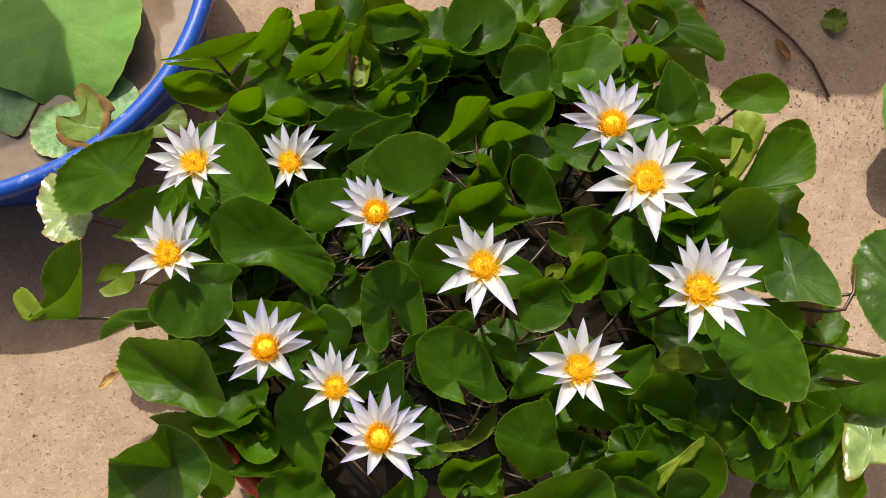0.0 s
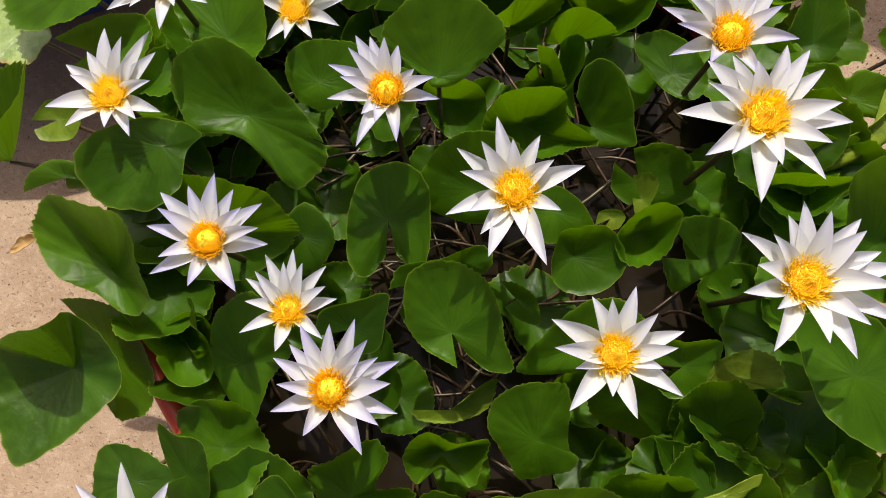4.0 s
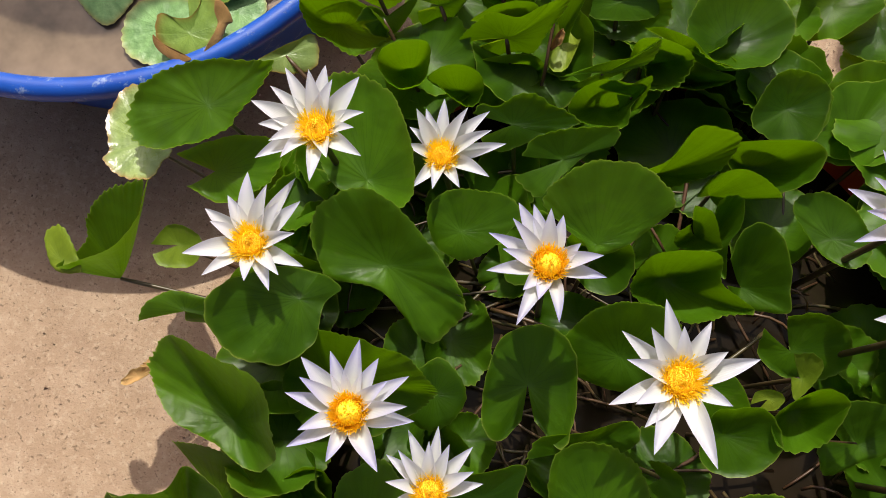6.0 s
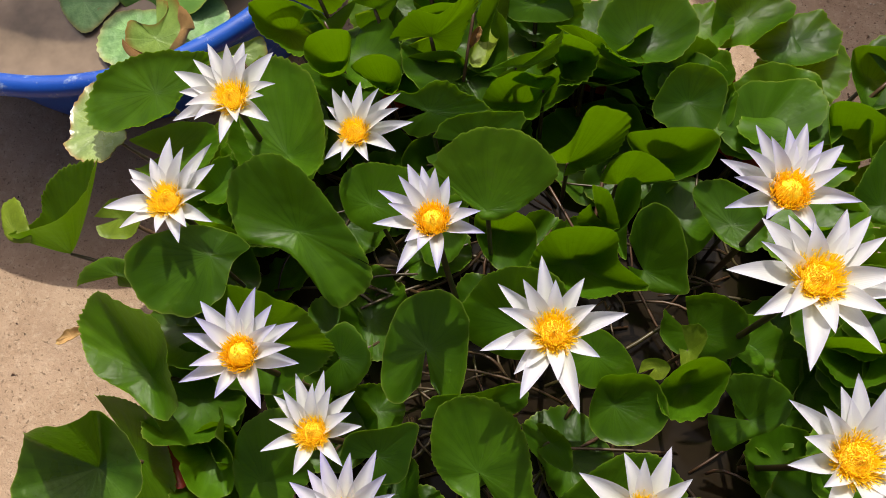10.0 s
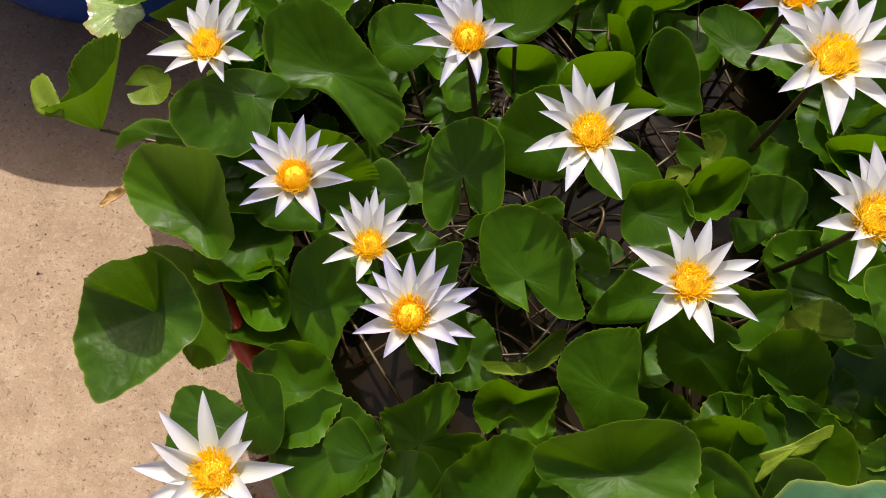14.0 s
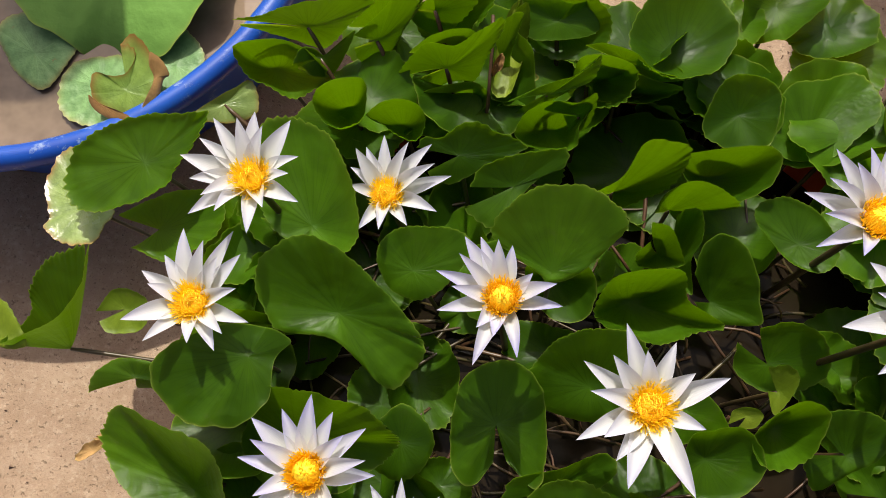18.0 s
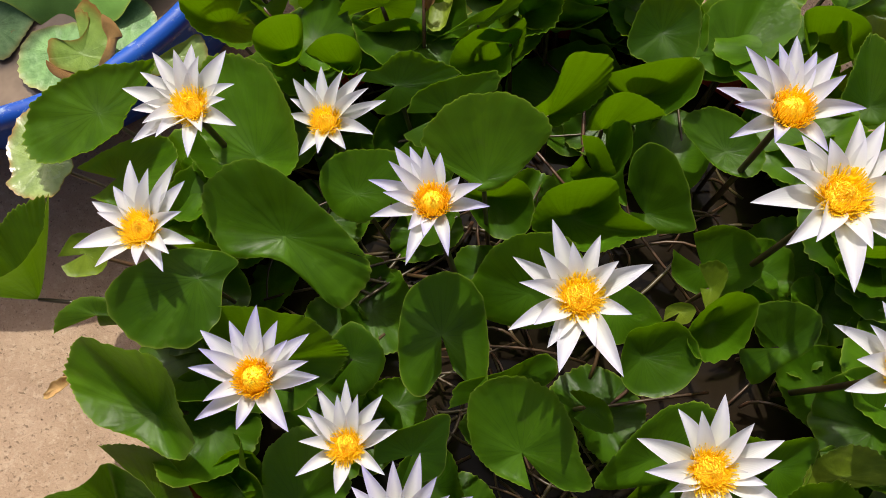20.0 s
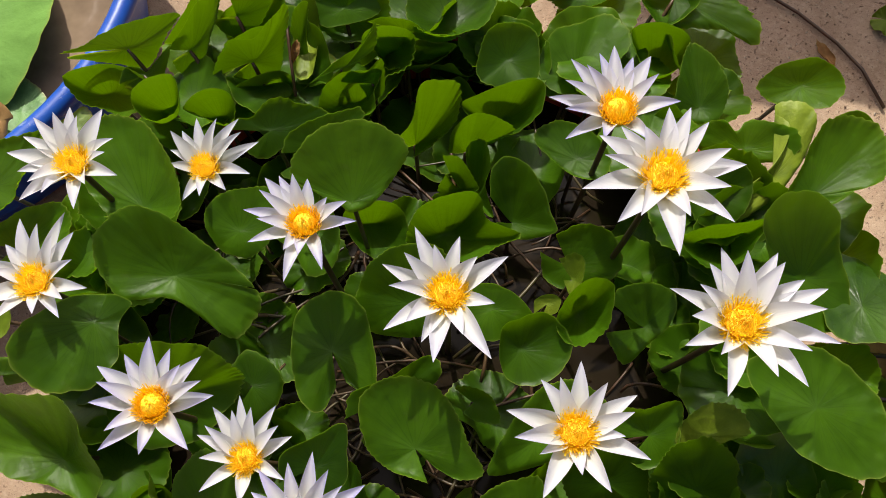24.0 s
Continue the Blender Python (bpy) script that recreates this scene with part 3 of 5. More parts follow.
# ---- leaves ----
def blade(ahead, left, right, back, gap, curl, wave, teeth, seed, flatness=0.0, crumple=1.0):
    """A notched round leaf: reach, lift and bearing ahead and to both sides set its fold and tilt."""
    rnd = random.Random(seed)

    def arm(bearing, reach, lift):
        b, e = radians(bearing), radians(lift)
        return Vector((reach * math.cos(e) * math.cos(b), reach * math.cos(e) * math.sin(b), reach * math.sin(e)))

    rear = (180, max(ahead[1] * back, 0.008), max(-ahead[2], -15))
    compass = ((-180, *rear[1:]), (-right[0], *right[1:]), (0, *ahead[1:]), (left[0], *left[1:]), (180, *rear[1:]))
    around, rings = 96, 12
    start = math.pi - radians(gap)
    phases = [rnd.uniform(0, 6.28) for _ in range(6)]
    span, roll = 0.5 * (left[1] + right[1]), rnd.choice((0.0, 0.0, 0.1))
    side_l, side_r = (rnd.uniform(0.15, 0.75) if rnd.random() < 0.72 else rnd.uniform(-0.35, -0.05) for _ in range(2))
    tip = rnd.uniform(-0.3, 0.2)
    if flatness:
        side_l, side_r, tip = side_l * (1 - flatness), side_r * (1 - flatness), tip * (1 - flatness)
    tooth = rnd.choice((34, 40, 46))
    rows = []
    for i in range(rings + 1):
        q = i / rings
        row = []
        for j in range(around + 1):
            th = -start + 2 * start * j / around
            c, s = math.cos(th), math.sin(th)
            step = min(3, int((th + math.pi) / (math.pi / 2)))
            share = math.sin((th + math.pi - step * math.pi / 2)) ** 2
            here, there = compass[step], compass[step + 1]
            straight = (th + math.pi - step * math.pi / 2) / (math.pi / 2)
            v = arm(ahead[0] + here[0] + (there[0] - here[0]) * straight, 1 / math.sqrt((1 - share) / here[1] ** 2 + share / there[1] ** 2), here[2] + (there[2] - here[2]) * share)
            ends = min(1.0, (start - abs(th)) / 0.22)
            size = 1.0 * (0.93 + 0.07 * math.sqrt(max(0.0, 1 - (1 - ends) ** 2)))
            size *= 1 + 0.03 * math.sin(3 * th + phases[0]) + 0.02 * math.sin(5 * th + phases[1]) + 0.07 * q * noise.noise((3 * c, 3 * s, seed))
            if teeth:
                size *= 1 + (0.03 + 0.06 * abs(noise.noise((4 * c, 4 * s, seed + 9)))) * (abs((th * tooth / 6.283) % 1 - 0.5) * 2) * q ** 6
            else:
                size *= 1 + 0.006 * math.sin(th * 23 + phases[2]) * q ** 6
            p = v * size
            edge = q ** 2.3
            turned = (side_l if s > 0 else side_r) * s * s + tip * max(0.0, c) ** 3
            p = p * (1 - 0.3 * abs(turned) * edge)
            flat = p.xy * (q + curl * 0.5 * max(0.0, p.z / max(p.length, 1e-6)) * q * (1 - q))
            z = p.z * q ** (1 + curl)
            z += q ** 3 * span * (0.08 * math.sin(2 * th + phases[3]) + 0.06 * math.sin(3 * th + phases[4]))
            z += q ** 4 * wave * (0.8 * math.sin(7 * th + phases[4]) + 0.5 * math.sin(12 * th + phases[5]))
            z += span * edge * turned + 0.04 * span * q * th / math.pi
            z -= q ** 5 * roll * span * max(0.0, math.cos(th - phases[5])) ** 2
            bump_at = Vector((flat.x, flat.y, seed * 0.37))
            z += q * span * crumple * (0.07 * noise.noise(bump_at * 22) + 0.03 * noise.noise(bump_at * 55))
            z += 0.03 * v.length * (1 - q) ** 3 - 0.035 * span * q * math.exp(-(th / 0.2) ** 2)
            row.append(((flat.x, flat.y, z), ((th + math.pi) / (2 * math.pi), q)))
        rows.append(row)
    # upper face, lower face and a thin edge
    bm = bmesh.new()
    thin = Vector((0, 0, -0.0008))
    sheet(bm, rows)
    upper = len(bm.faces)
    sheet(bm, [[(Vector(p) + thin, uv) for p, uv in row] for row in rows[::-1]])
    rim = rows[-1]
    sheet(bm, [rim, [(Vector(p) + thin, uv) for p, uv in rim]])
    for k, face in enumerate(bm.faces):
        face.material_index = int(k >= upper)
    return bm


LEAF_COUNT = [0]


def leaf_stalk(ob, x, y, z, rnd):
    bm = bmesh.new()
    away = math.hypot(x - LILY_X, y - LILY_Y)
    pull = rnd.uniform(0.84, 0.97) if away < 0.3 else rnd.uniform(0.26, 0.3) / away
    foot = Vector((LILY_X + (x - LILY_X) * pull - x, LILY_Y + (y - LILY_Y) * pull - y, 0.18 - z))
    tube(bm, bow(foot, (0, 0, -0.001), Vector((-foot.x * 0.25, -foot.y * 0.25, 0.25 * -foot.z + rnd.uniform(-0.01, 0.02)))), [0.0023] * 9 + [0.0019], 6)
    part("leaf_stalk", bm, STALK, ob, "thin brownish leaf stalk")


def leaf(x, y, z, ahead, left, right, back=0.8, teeth=False):
    LEAF_COUNT[0] += 1
    seed = LEAF_COUNT[0]
    rnd = random.Random(seed * 7)
    teeth = teeth or rnd.random() < 0.6
    up = rnd.uniform(4, 20)
    left, right = (left[0], left[1], left[2] + up), (right[0], right[1], right[2] + up * rnd.uniform(0.2, 1.0))
    bm = blade(ahead, left, right, back, -3, 0.7, 0.004, teeth, seed)
    label = "cupped green water lily leaf with upturned sides" if max(left[2], right[2]) > 35 else "round notched green water lily leaf with a wavy edge"
    ob = part("water_lily_leaf", bm, LEAF)
    ob.data.materials.append(LEAF_UNDER)
    ob.location = (x, y, z)
    tagged(ob, label, "leaf", "water lily leaves")
    leaf_stalk(ob, x, y, z, rnd)
    return ob



LOOKS = {"plain": "broad notched green water lily leaf, partly in shade", "glossy": "broad glossy green water lily leaf catching the sun",
         "pale": "pale yellow-green water lily leaf with a torn curling edge", "silvery": "pale shiny water lily leaf with a browning edge",
         "pad": "mottled blue-green lily pad floating on muddy water", "torn": "pale torn leaf with brown withered edges in the blue tub", "dry": "withered brown curl of a dead leaf"}
NAMES = {"pad": "floating_leaf", "torn": "torn_leaf", "dry": "dead_leaf"}


def rim_line(marks, closed, steps):
    """A smooth line through the marks, with how far round it runs."""
    n = len(marks)
    spans = n if closed else n - 1
    line = []
    for k in range(steps + 1):
        s = spans * k / steps
        i = min(int(s), spans - 1)
        f = s - i
        if closed:
            p0, p1, p2, p3 = (marks[(i + d) % n] for d in (-1, 0, 1, 2))
        else:
            p1, p2 = marks[i], marks[i + 1]
            p0 = marks[i - 1] if i else p1 * 2 - p2
            p3 = marks[i + 2] if i + 2 < n else p2 * 2 - p1
        line.append(0.5 * (2 * p1 + (p2 - p0) * f + (2 * p0 - 5 * p1 + 4 * p2 - p3) * f * f + (3 * p1 - p0 - 3 * p2 + p3) * f ** 3))
    return line


def lily_leaf(x, y, z, rim, cupped=False, closed=False, look="plain", stalk=True, jagged=False):
    """A leaf on its stalk; its rim is given by bearings in degrees with reach and rise in centimetres."""
    LEAF_COUNT[0] += 1
    seed = LEAF_COUNT[0]
    rnd = random.Random(seed * 13)
    marks = [Vector((0.01 * reach * math.cos(radians(b)), 0.01 * reach * math.sin(radians(b)), 0.01 * rise)) for b, reach, rise in rim]
    around, rings = 140, 13
    line = rim_line(marks, cupped or closed, around)
    span = sum(m.xy.length for m in marks) / len(marks)
    teeth = jagged or look in ("pale", "torn", "dry") or rnd.random() < 0.75
    tooth, frill = rnd.uniform(0.006, 0.011), rnd.uniform(0.0, 1.0)
    roll = rnd.uniform(-0.12, 0.1)
    walked, lengths = 0.0, []
    for a, b in zip([line[0]] + line, line):
        walked += (b - a).length
        lengths.append(walked)
    rows = []
    for i in range(rings + 1):
        q = i / rings
        row = []
        for j, p in enumerate(line):
            run = lengths[j]
            near = 1 + (0.05 * noise.noise((p.x * 30, p.y * 30, seed)) + 0.03 * noise.noise((p.x * 90, p.y * 90, seed))) * q ** 3
            if teeth:
                jag = abs(((run + 0.004 * noise.noise((run * 60, seed, 8))) / tooth) % 1 - 0.5) * 2
                near -= ((0.045 if jagged else 0.024) + 0.07 * max(0.0, noise.noise((run * 16, seed, 3)))) * jag * q ** 9
            else:
                near += 0.006 * math.sin(run * 420) * q ** 8
            flat = Vector((p.x, p.y)) * near * (q ** 0.8 if cupped else q)
            h = p.z * q ** (1.75 if cupped else 1.35)
            h += span * q ** 3 * (0.09 * frill * noise.noise((run * 26, seed * 1.7, 0)) + 0.05 * noise.noise((run * 70, seed * 2.3, 5)))
            h -= span * roll * q ** 9
            at = Vector((flat.x, flat.y, seed * 0.37))
            h += q * span * (0.06 * noise.noise(at * 18) + 0.03 * noise.noise(at * 50)) + 0.005 * span * math.sin(run / walked * 2 * math.pi * 17) * q * (1 - q)
            h += 0.02 * span * math.exp(-(q / 0.12) ** 2)
            row.append(((flat.x, flat.y, h), (run / walked, q)))
        rows.append(row)
    bm = bmesh.new()
    thin = Vector((0, 0, -0.0008))
    sheet(bm, rows)
    upper = len(bm.faces)
    sheet(bm, [[(Vector(p) + thin, uv) for p, uv in row] for row in rows[::-1]])
    sheet(bm, [rows[-1], [(Vector(p) + thin, uv) for p, uv in rows[-1]]])
    for k, face in enumerate(bm.faces):
        face.material_index = int(k >= upper)
    top = {"plain": LEAF, "glossy": LEAF_GLOSSY, "pale": LEAF_PALE, "silvery": LEAF_SILVER, "pad": PAD, "torn": TORN, "dry": DRY}[look]
    ob = part(NAMES.get(look, "water_lily_leaf"), bm, top)
    ob.data.materials.append(top if look in NAMES else LEAF_UNDER)
    ob.location = (x, y, z)
    tagged(ob, "green water lily leaf drawn up into a cup" if cupped and look == "plain" else LOOKS[look], "leaf", "" if look in NAMES else "water lily leaves")
    if stalk:
        leaf_stalk(ob, x, y, z, rnd)
    return ob


lily_leaf(-0.212, 0.288, 0.388, ((-5, 7.3, -1.6), (40, 4.2, 2.4), (97, 4.7, 5.4), (130, 6.2, 5.9), (158, 7.2, 4.4), (181, 6.8, 2.2), (207, 5.3, 1.2), (274, 2.4, 0.4), (313, 7.2, -2.6), (335, 7.6, -3.3)), closed=True)
lily_leaf(-0.158, 0.338, 0.375, ((-139, 2.5, -0.7), (-71, 2.4, -1.2), (-26, 2.9, -0.7), (10, 4.1, 0.5), (29, 5.5, 1.7), (49, 5.0, 2.2), (83, 3.6, 2.5), (130, 3.6, 2.0), (168, 3.5, 1.0)), closed=True)
lily_leaf(-0.253, 0.361, 0.382, ((129, 9.5, 2.8), (150, 7.5, 1.3), (175, 4.8, -0.2), (214, 2.7, -0.4), (303, 2.4, 1.3), (326, 4.9, 3.3), (347, 5.2, 3.8), (381, 4.6, 3.6), (419, 5.4, 4.0), (450, 7.6, 4.0), (472, 9.2, 3.3)), closed=True)
lily_leaf(-0.273, 0.236, 0.413, ((67, 2.7, 0.6), (131, 3.1, 0.7), (177, 5.8, 0.5), (194, 8.0, -0.3), (211, 8.4, -1.5), (235, 7.3, -1.9), (267, 5.8, -1.5), (302, 4.0, -1.0), (366, 2.1, -0.3), (391, 3.7, 0.2)), closed=True)
lily_leaf(-0.312, 0.122, 0.345, ((-23, 6.0, 4.5), (5, 5.4, 9.0), (48, 5.2, 10.0), (110, 5.1, 7.3), (143, 9.5, 2.0), (160, 10.2, -0.7), (172, 8.6, -0.9), (196, 5.5, -0.1), (242, 2.6, 0.7), (309, 4.8, 1.3)), closed=True)
lily_leaf(-0.333, 0.026, 0.325, ((84, 3.1, 10.0), (138, 3.1, 9.5), (167, 4.7, 7.0), (175, 6.5, 3.7), (206, 8.1, 0.5), (230, 9.0, 0.5), (254, 10.0, 0.7), (268, 8.3, 0.8), (305, 5.3, 1.0), (353, 5.4, 1.3), (388, 4.9, 3.1), (424, 4.7, 4.7), (451, 4.8, 5.5)), closed=True, look="glossy")
lily_leaf(-0.315, 0.047, 0.295, ((157, 5.0, -1.0), (228, 3.0, -2.5), (286, 6.2, -2.0), (313, 7.2, -1.0), (339, 5.9, 0.5), (371, 4.4, 2.0), (423, 4.4, 3.5), (466, 5.0, 4.0), (502, 6.7, 2.5)))
lily_leaf(-0.065, 0.222, 0.355, ((-64, 3.2, -0.7), (-50, 6.1, 0.3), (-36, 5.6, 1.3), (3, 4.2, 2.5), (49, 4.8, 2.8), (80, 5.3, 2.5), (110, 4.9, 2.0), (139, 4.6, 1.3), (185, 3.8, 0.5), (235, 5.3, -1.3), (258, 5.4, -2.3), (276, 3.2, -1.3)))
lily_leaf(0.016, 0.129, 0.368, ((-41, 2.6, -1.3), (-33, 4.8, -1.8), (-18, 6.7, -1.0), (1, 4.9, 0.4), (37, 4.7, 2.4), (69, 5.5, 3.4), (108, 6.2, 3.6), (140, 6.1, 3.2), (177, 4.4, 2.2), (213, 3.1, 0.4), (291, 3.3, -0.6)))
lily_leaf(-0.041, 0.345, 0.430, ((4, 2.0, 0.0), (32, 5.1, 1.0), (42, 7.1, 2.5), (67, 6.4, 4.4), (105, 5.9, 5.0), (138, 5.7, 4.6), (163, 5.7, 3.0), (172, 3.4, 1.5), (204, 1.1, 0.4), (265, 0.9, 0.0)), closed=True)
lily_leaf(-0.439, 0.408, 0.330, ((-9, 4.2, 1.5), (17, 5.5, 2.2), (39, 8.1, 2.6), (51, 6.3, 2.2), (88, 4.6, 1.5), (134, 4.8, 0.5), (163, 6.9, -1.0), (188, 8.8, -2.8), (204, 9.1, -3.0), (224, 7.7, -2.5), (257, 4.8, -1.0), (316, 3.9, 0.5)), closed=True, jagged=True)
lily_leaf(-0.516, 0.370, 0.270, ((117, 7.0, -0.8), (146, 6.1, -0.8), (167, 5.2, -0.8), (207, 3.7, -0.2), (223, 4.5, 0.2), (259, 4.5, 0.8), (301, 4.7, 0.8), (329, 3.5, 0.5), (367, 3.1, 0.2)), closed=True, look="silvery")
lily_leaf(-0.498, 0.226, 0.250, ((81, 9.9, 6.0), (94, 9.0, 5.6), (111, 8.0, 4.8), (130, 6.4, 3.8), (144, 4.3, 3.5), (194, 4.4, 6.0), (169, 2.0, 6.0), (69, 2.7, 6.5), (69, 6.4, 6.5), (79, 10.0, 6.2)), jagged=True)
lily_leaf(-0.540, 0.223, 0.300, ((-170, 1.4, 0.0), (-89, 1.1, -0.2), (-12, 2.2, 0.0), (40, 1.7, 0.2), (91, 2.8, 0.8), (112, 3.7, 1.0), (140, 3.2, 0.5)), closed=True, stalk=False, jagged=True, look="pale")
lily_leaf(-0.428, 0.268, 0.310, ((-145, 2.7, -0.2), (-112, 2.7, -0.4), (-41, 2.6, -0.2), (12, 2.8, 0.8), (62, 2.0, 1.0), (132, 2.0, 0.8), (195, 2.6, 0.2)), look="pale")
lily_leaf(-0.393, 0.206, 0.330, ((-93, 0.8, -0.8), (1, 6.4, 0.5), (2, 11.5, 1.5), (8, 11.4, 2.2), (14, 6.5, 1.8), (97, 1.7, 0.8), (157, 3.0, 0.0), (186, 4.6, -0.8), (202, 5.3, -2.0)))
lily_leaf(-0.236, 0.179, 0.340, ((82, 3.9, 7.8), (131, 4.6, 6.5), (159, 6.6, 4.5), (168, 4.4, 1.8), (197, 4.8, -0.2), (253, 4.7, -0.5), (321, 5.9, 0.5), (355, 8.2, 2.5), (367, 9.8, 4.8), (372, 9.4, 7.0), (386, 7.6, 8.5), (402, 5.4, 8.5)), closed=True)
lily_leaf(-0.144, 0.193, 0.335, ((-127, 3.4, -1.7), (-89, 3.4, -1.7), (-44, 2.9, -1.0), (7, 3.0, 0.1), (48, 3.0, 1.0), (95, 3.3, 1.8), (142, 2.7, 1.3)))
lily_leaf(-0.172, 0.062, 0.340, ((158, 3.5, 1.5), (226, 2.8, -0.5), (288, 5.5, -1.0), (345, 3.3, 1.2), (386, 5.5, 3.0), (414, 5.2, 5.0), (446, 6.4, 5.5), (483, 5.0, 3.5)), closed=True)
lily_leaf(-0.246, 0.068, 0.270, ((-118, 2.2, 2.8), (-62, 2.4, 2.8), (-15, 3.3, 4.0), (23, 4.0, 5.5), (54, 4.0, 6.5), (84, 3.0, 6.5), (135, 1.7, 5.5), (203, 1.9, 3.5)), cupped=True)
lily_leaf(-0.084, -0.064, 0.322, ((123, 0.8, 0.6), (122, 2.5, 1.3), (136, 5.0, 1.3), (170, 5.7, -0.2), (213, 4.0, -0.4), (254, 4.5, 0.0), (278, 4.7, 0.6), (308, 3.8, 0.6), (337, 2.5, 0.3)))
lily_leaf(-0.048, -0.037, 0.310, ((-103, 4.0, -1.8), (-65, 3.8, -1.8), (-4, 5.0, -0.5), (8, 6.3, 0.8), (22, 5.7, 1.8), (33, 2.9, 1.8), (57, 5.4, 3.2), (80, 5.9, 3.2), (119, 3.9, 2.7), (156, 4.8, 1.8), (180, 3.6, 0.8), (231, 2.8, -1.0)), jagged=True)
lily_leaf(0.028, 0.020, 0.285, ((-118, 3.8, 2.1), (-73, 1.3, 2.3), (-37, 4.3, 2.0), (4, 4.3, 3.0), (29, 4.6, 5.0), (47, 1.7, 5.2), (129, 2.3, 5.5), (172, 3.1, 5.0), (202, 3.7, 3.7)), cupped=True)
lily_leaf(0.028, 0.062, 0.305, ((-168, 4.0, 0.7), (-150, 3.3, 0.0), (-79, 1.3, -0.5), (2, 2.8, 0.0), (22, 4.0, 1.0), (44, 5.5, 2.5), (49, 3.7, 3.0), (43, 1.5, 2.0)), jagged=True, look="pale")
lily_leaf(0.126, 0.137, 0.358, ((-114, 2.7, -1.0), (-29, 2.7, -0.2), (1, 5.6, 1.2), (25, 7.0, 3.2), (53, 6.1, 4.4), (81, 4.4, 4.2), (120, 3.0, 3.2), (183, 3.4, 1.2), (212, 5.4, -1.0)), closed=True)
lily_leaf(0.133, -0.026, 0.367, ((-167, 7.1, -1.5), (-155, 5.3, -0.5), (-131, 4.2, 0.8), (-82, 4.2, 2.3), (-46, 4.8, 2.6), (-21, 5.8, 2.6), (-2, 6.3, 2.8), (27, 7.1, 3.1), (46, 6.7, 4.9), (68, 5.2, 6.3), (108, 4.1, 6.3), (153, 5.2, 4.5), (172, 7.2, 1.6), (179, 7.8, -0.5)), closed=True)
lily_leaf(0.384, 0.167, 0.355, ((149, 7.2, 0.7), (180, 4.9, 0.2), (233, 4.1, -0.7), (281, 5.6, -1.5), (313, 8.4, -1.9), (339, 7.4, -1.0), (374, 5.8, -0.2), (413, 4.9, 0.5), (453, 5.4, 1.3), (486, 6.6, 1.5)), closed=True)
lily_leaf(0.543, 0.132, 0.295, ((-171, 4.3, -0.5), (-124, 3.8, -1.0), (-59, 5.0, -0.7), (-14, 6.3, 0.5), (37, 5.4, 2.5), (89, 3.3, 2.3), (141, 6.0, 1.7), (156, 6.9, 1.0)), jagged=True)
lily_leaf(0.490, 0.063, 0.255, ((110, 5.9, 3.0), (86, 6.1, 5.0), (73, 4.0, 6.0), (137, 2.6, 6.0), (179, 4.3, 5.5), (197, 5.4, 4.5), (242, 7.3, 1.5), (258, 5.1, 0.5), (321, 2.4, 1.3), (405, 3.8, 3.0)), cupped=True, jagged=True)
lily_leaf(0.553, 0.059, 0.270, ((-138, 5.9, 1.6), (-122, 5.3, 1.8), (-102, 2.9, 1.4), (-35, 4.4, 1.0), (16, 6.6, -0.5), (54, 5.5, -1.2), (85, 4.8, -1.2), (132, 3.9, -0.8)), closed=True, look="silvery")
lily_leaf(0.424, 0.055, 0.280, ((115, 6.0, 3.5), (149, 5.0, 3.8), (185, 7.0, 3.5), (211, 6.7, 1.2), (252, 5.3, -0.8), (293, 5.9, -1.8), (348, 3.3, -1.0), (414, 4.4, 0.8)), jagged=True)
lily_leaf(0.283, 0.143, 0.350, ((-144, 3.4, -0.8), (-89, 1.1, -0.4), (-11, 2.3, 0.6), (1, 3.6, 2.0), (39, 3.3, 2.5), (84, 2.7, 2.3), (142, 2.5, 1.5), (181, 3.0, 0.5), (209, 3.4, -0.5)), jagged=True, look="pale")
lily_leaf(0.230, 0.143, 0.350, ((-131, 3.0, -1.2), (-94, 3.0, -1.5), (-42, 2.9, -1.0), (17, 3.1, 0.8), (48, 3.8, 1.8), (106, 2.2, 2.0), (146, 4.0, 1.6), (185, 3.9, 0.0)))
lily_leaf(0.612, 0.257, 0.285, ((112, 8.8, -1.5), (129, 7.9, -1.3), (164, 6.6, -0.5), (204, 6.3, 0.0), (241, 7.7, 0.5), (264, 9.9, 1.0), (299, 9.5, 1.0), (364, 6.4, 0.0), (416, 9.5, -1.0), (443, 9.3, -1.5)), closed=True, look="glossy")
lily_leaf(0.449, 0.270, 0.335, ((140, 3.7, -0.7), (200, 4.3, 0.7), (231, 4.5, 1.3), (285, 4.2, 1.5), (317, 6.6, 1.3), (346, 5.8, 0.0), (391, 5.1, -1.3), (427, 5.6, -1.9), (460, 5.9, -1.7)), closed=True, look="glossy")
lily_leaf(0.392, 0.295, 0.345, ((-53, 6.2, -1.5), (-23, 5.2, -1.0), (38, 4.1, 1.5), (63, 5.1, 4.5), (92, 5.8, 7.0), (115, 6.5, 8.0), (131, 6.8, 7.5), (147, 6.1, 5.8), (167, 4.4, 3.3), (218, 3.1, 0.7), (265, 4.7, -0.5)), closed=True)
lily_leaf(0.402, 0.372, 0.372, ((-36, 1.8, -0.2), (-1, 3.8, 0.8), (6, 6.2, 2.0), (26, 7.4, 2.4), (43, 8.4, 2.8), (60, 7.8, 3.1), (78, 6.8, 3.3), (91, 5.1, 2.8), (125, 2.6, 1.6), (187, 2.6, 0.4)), closed=True)
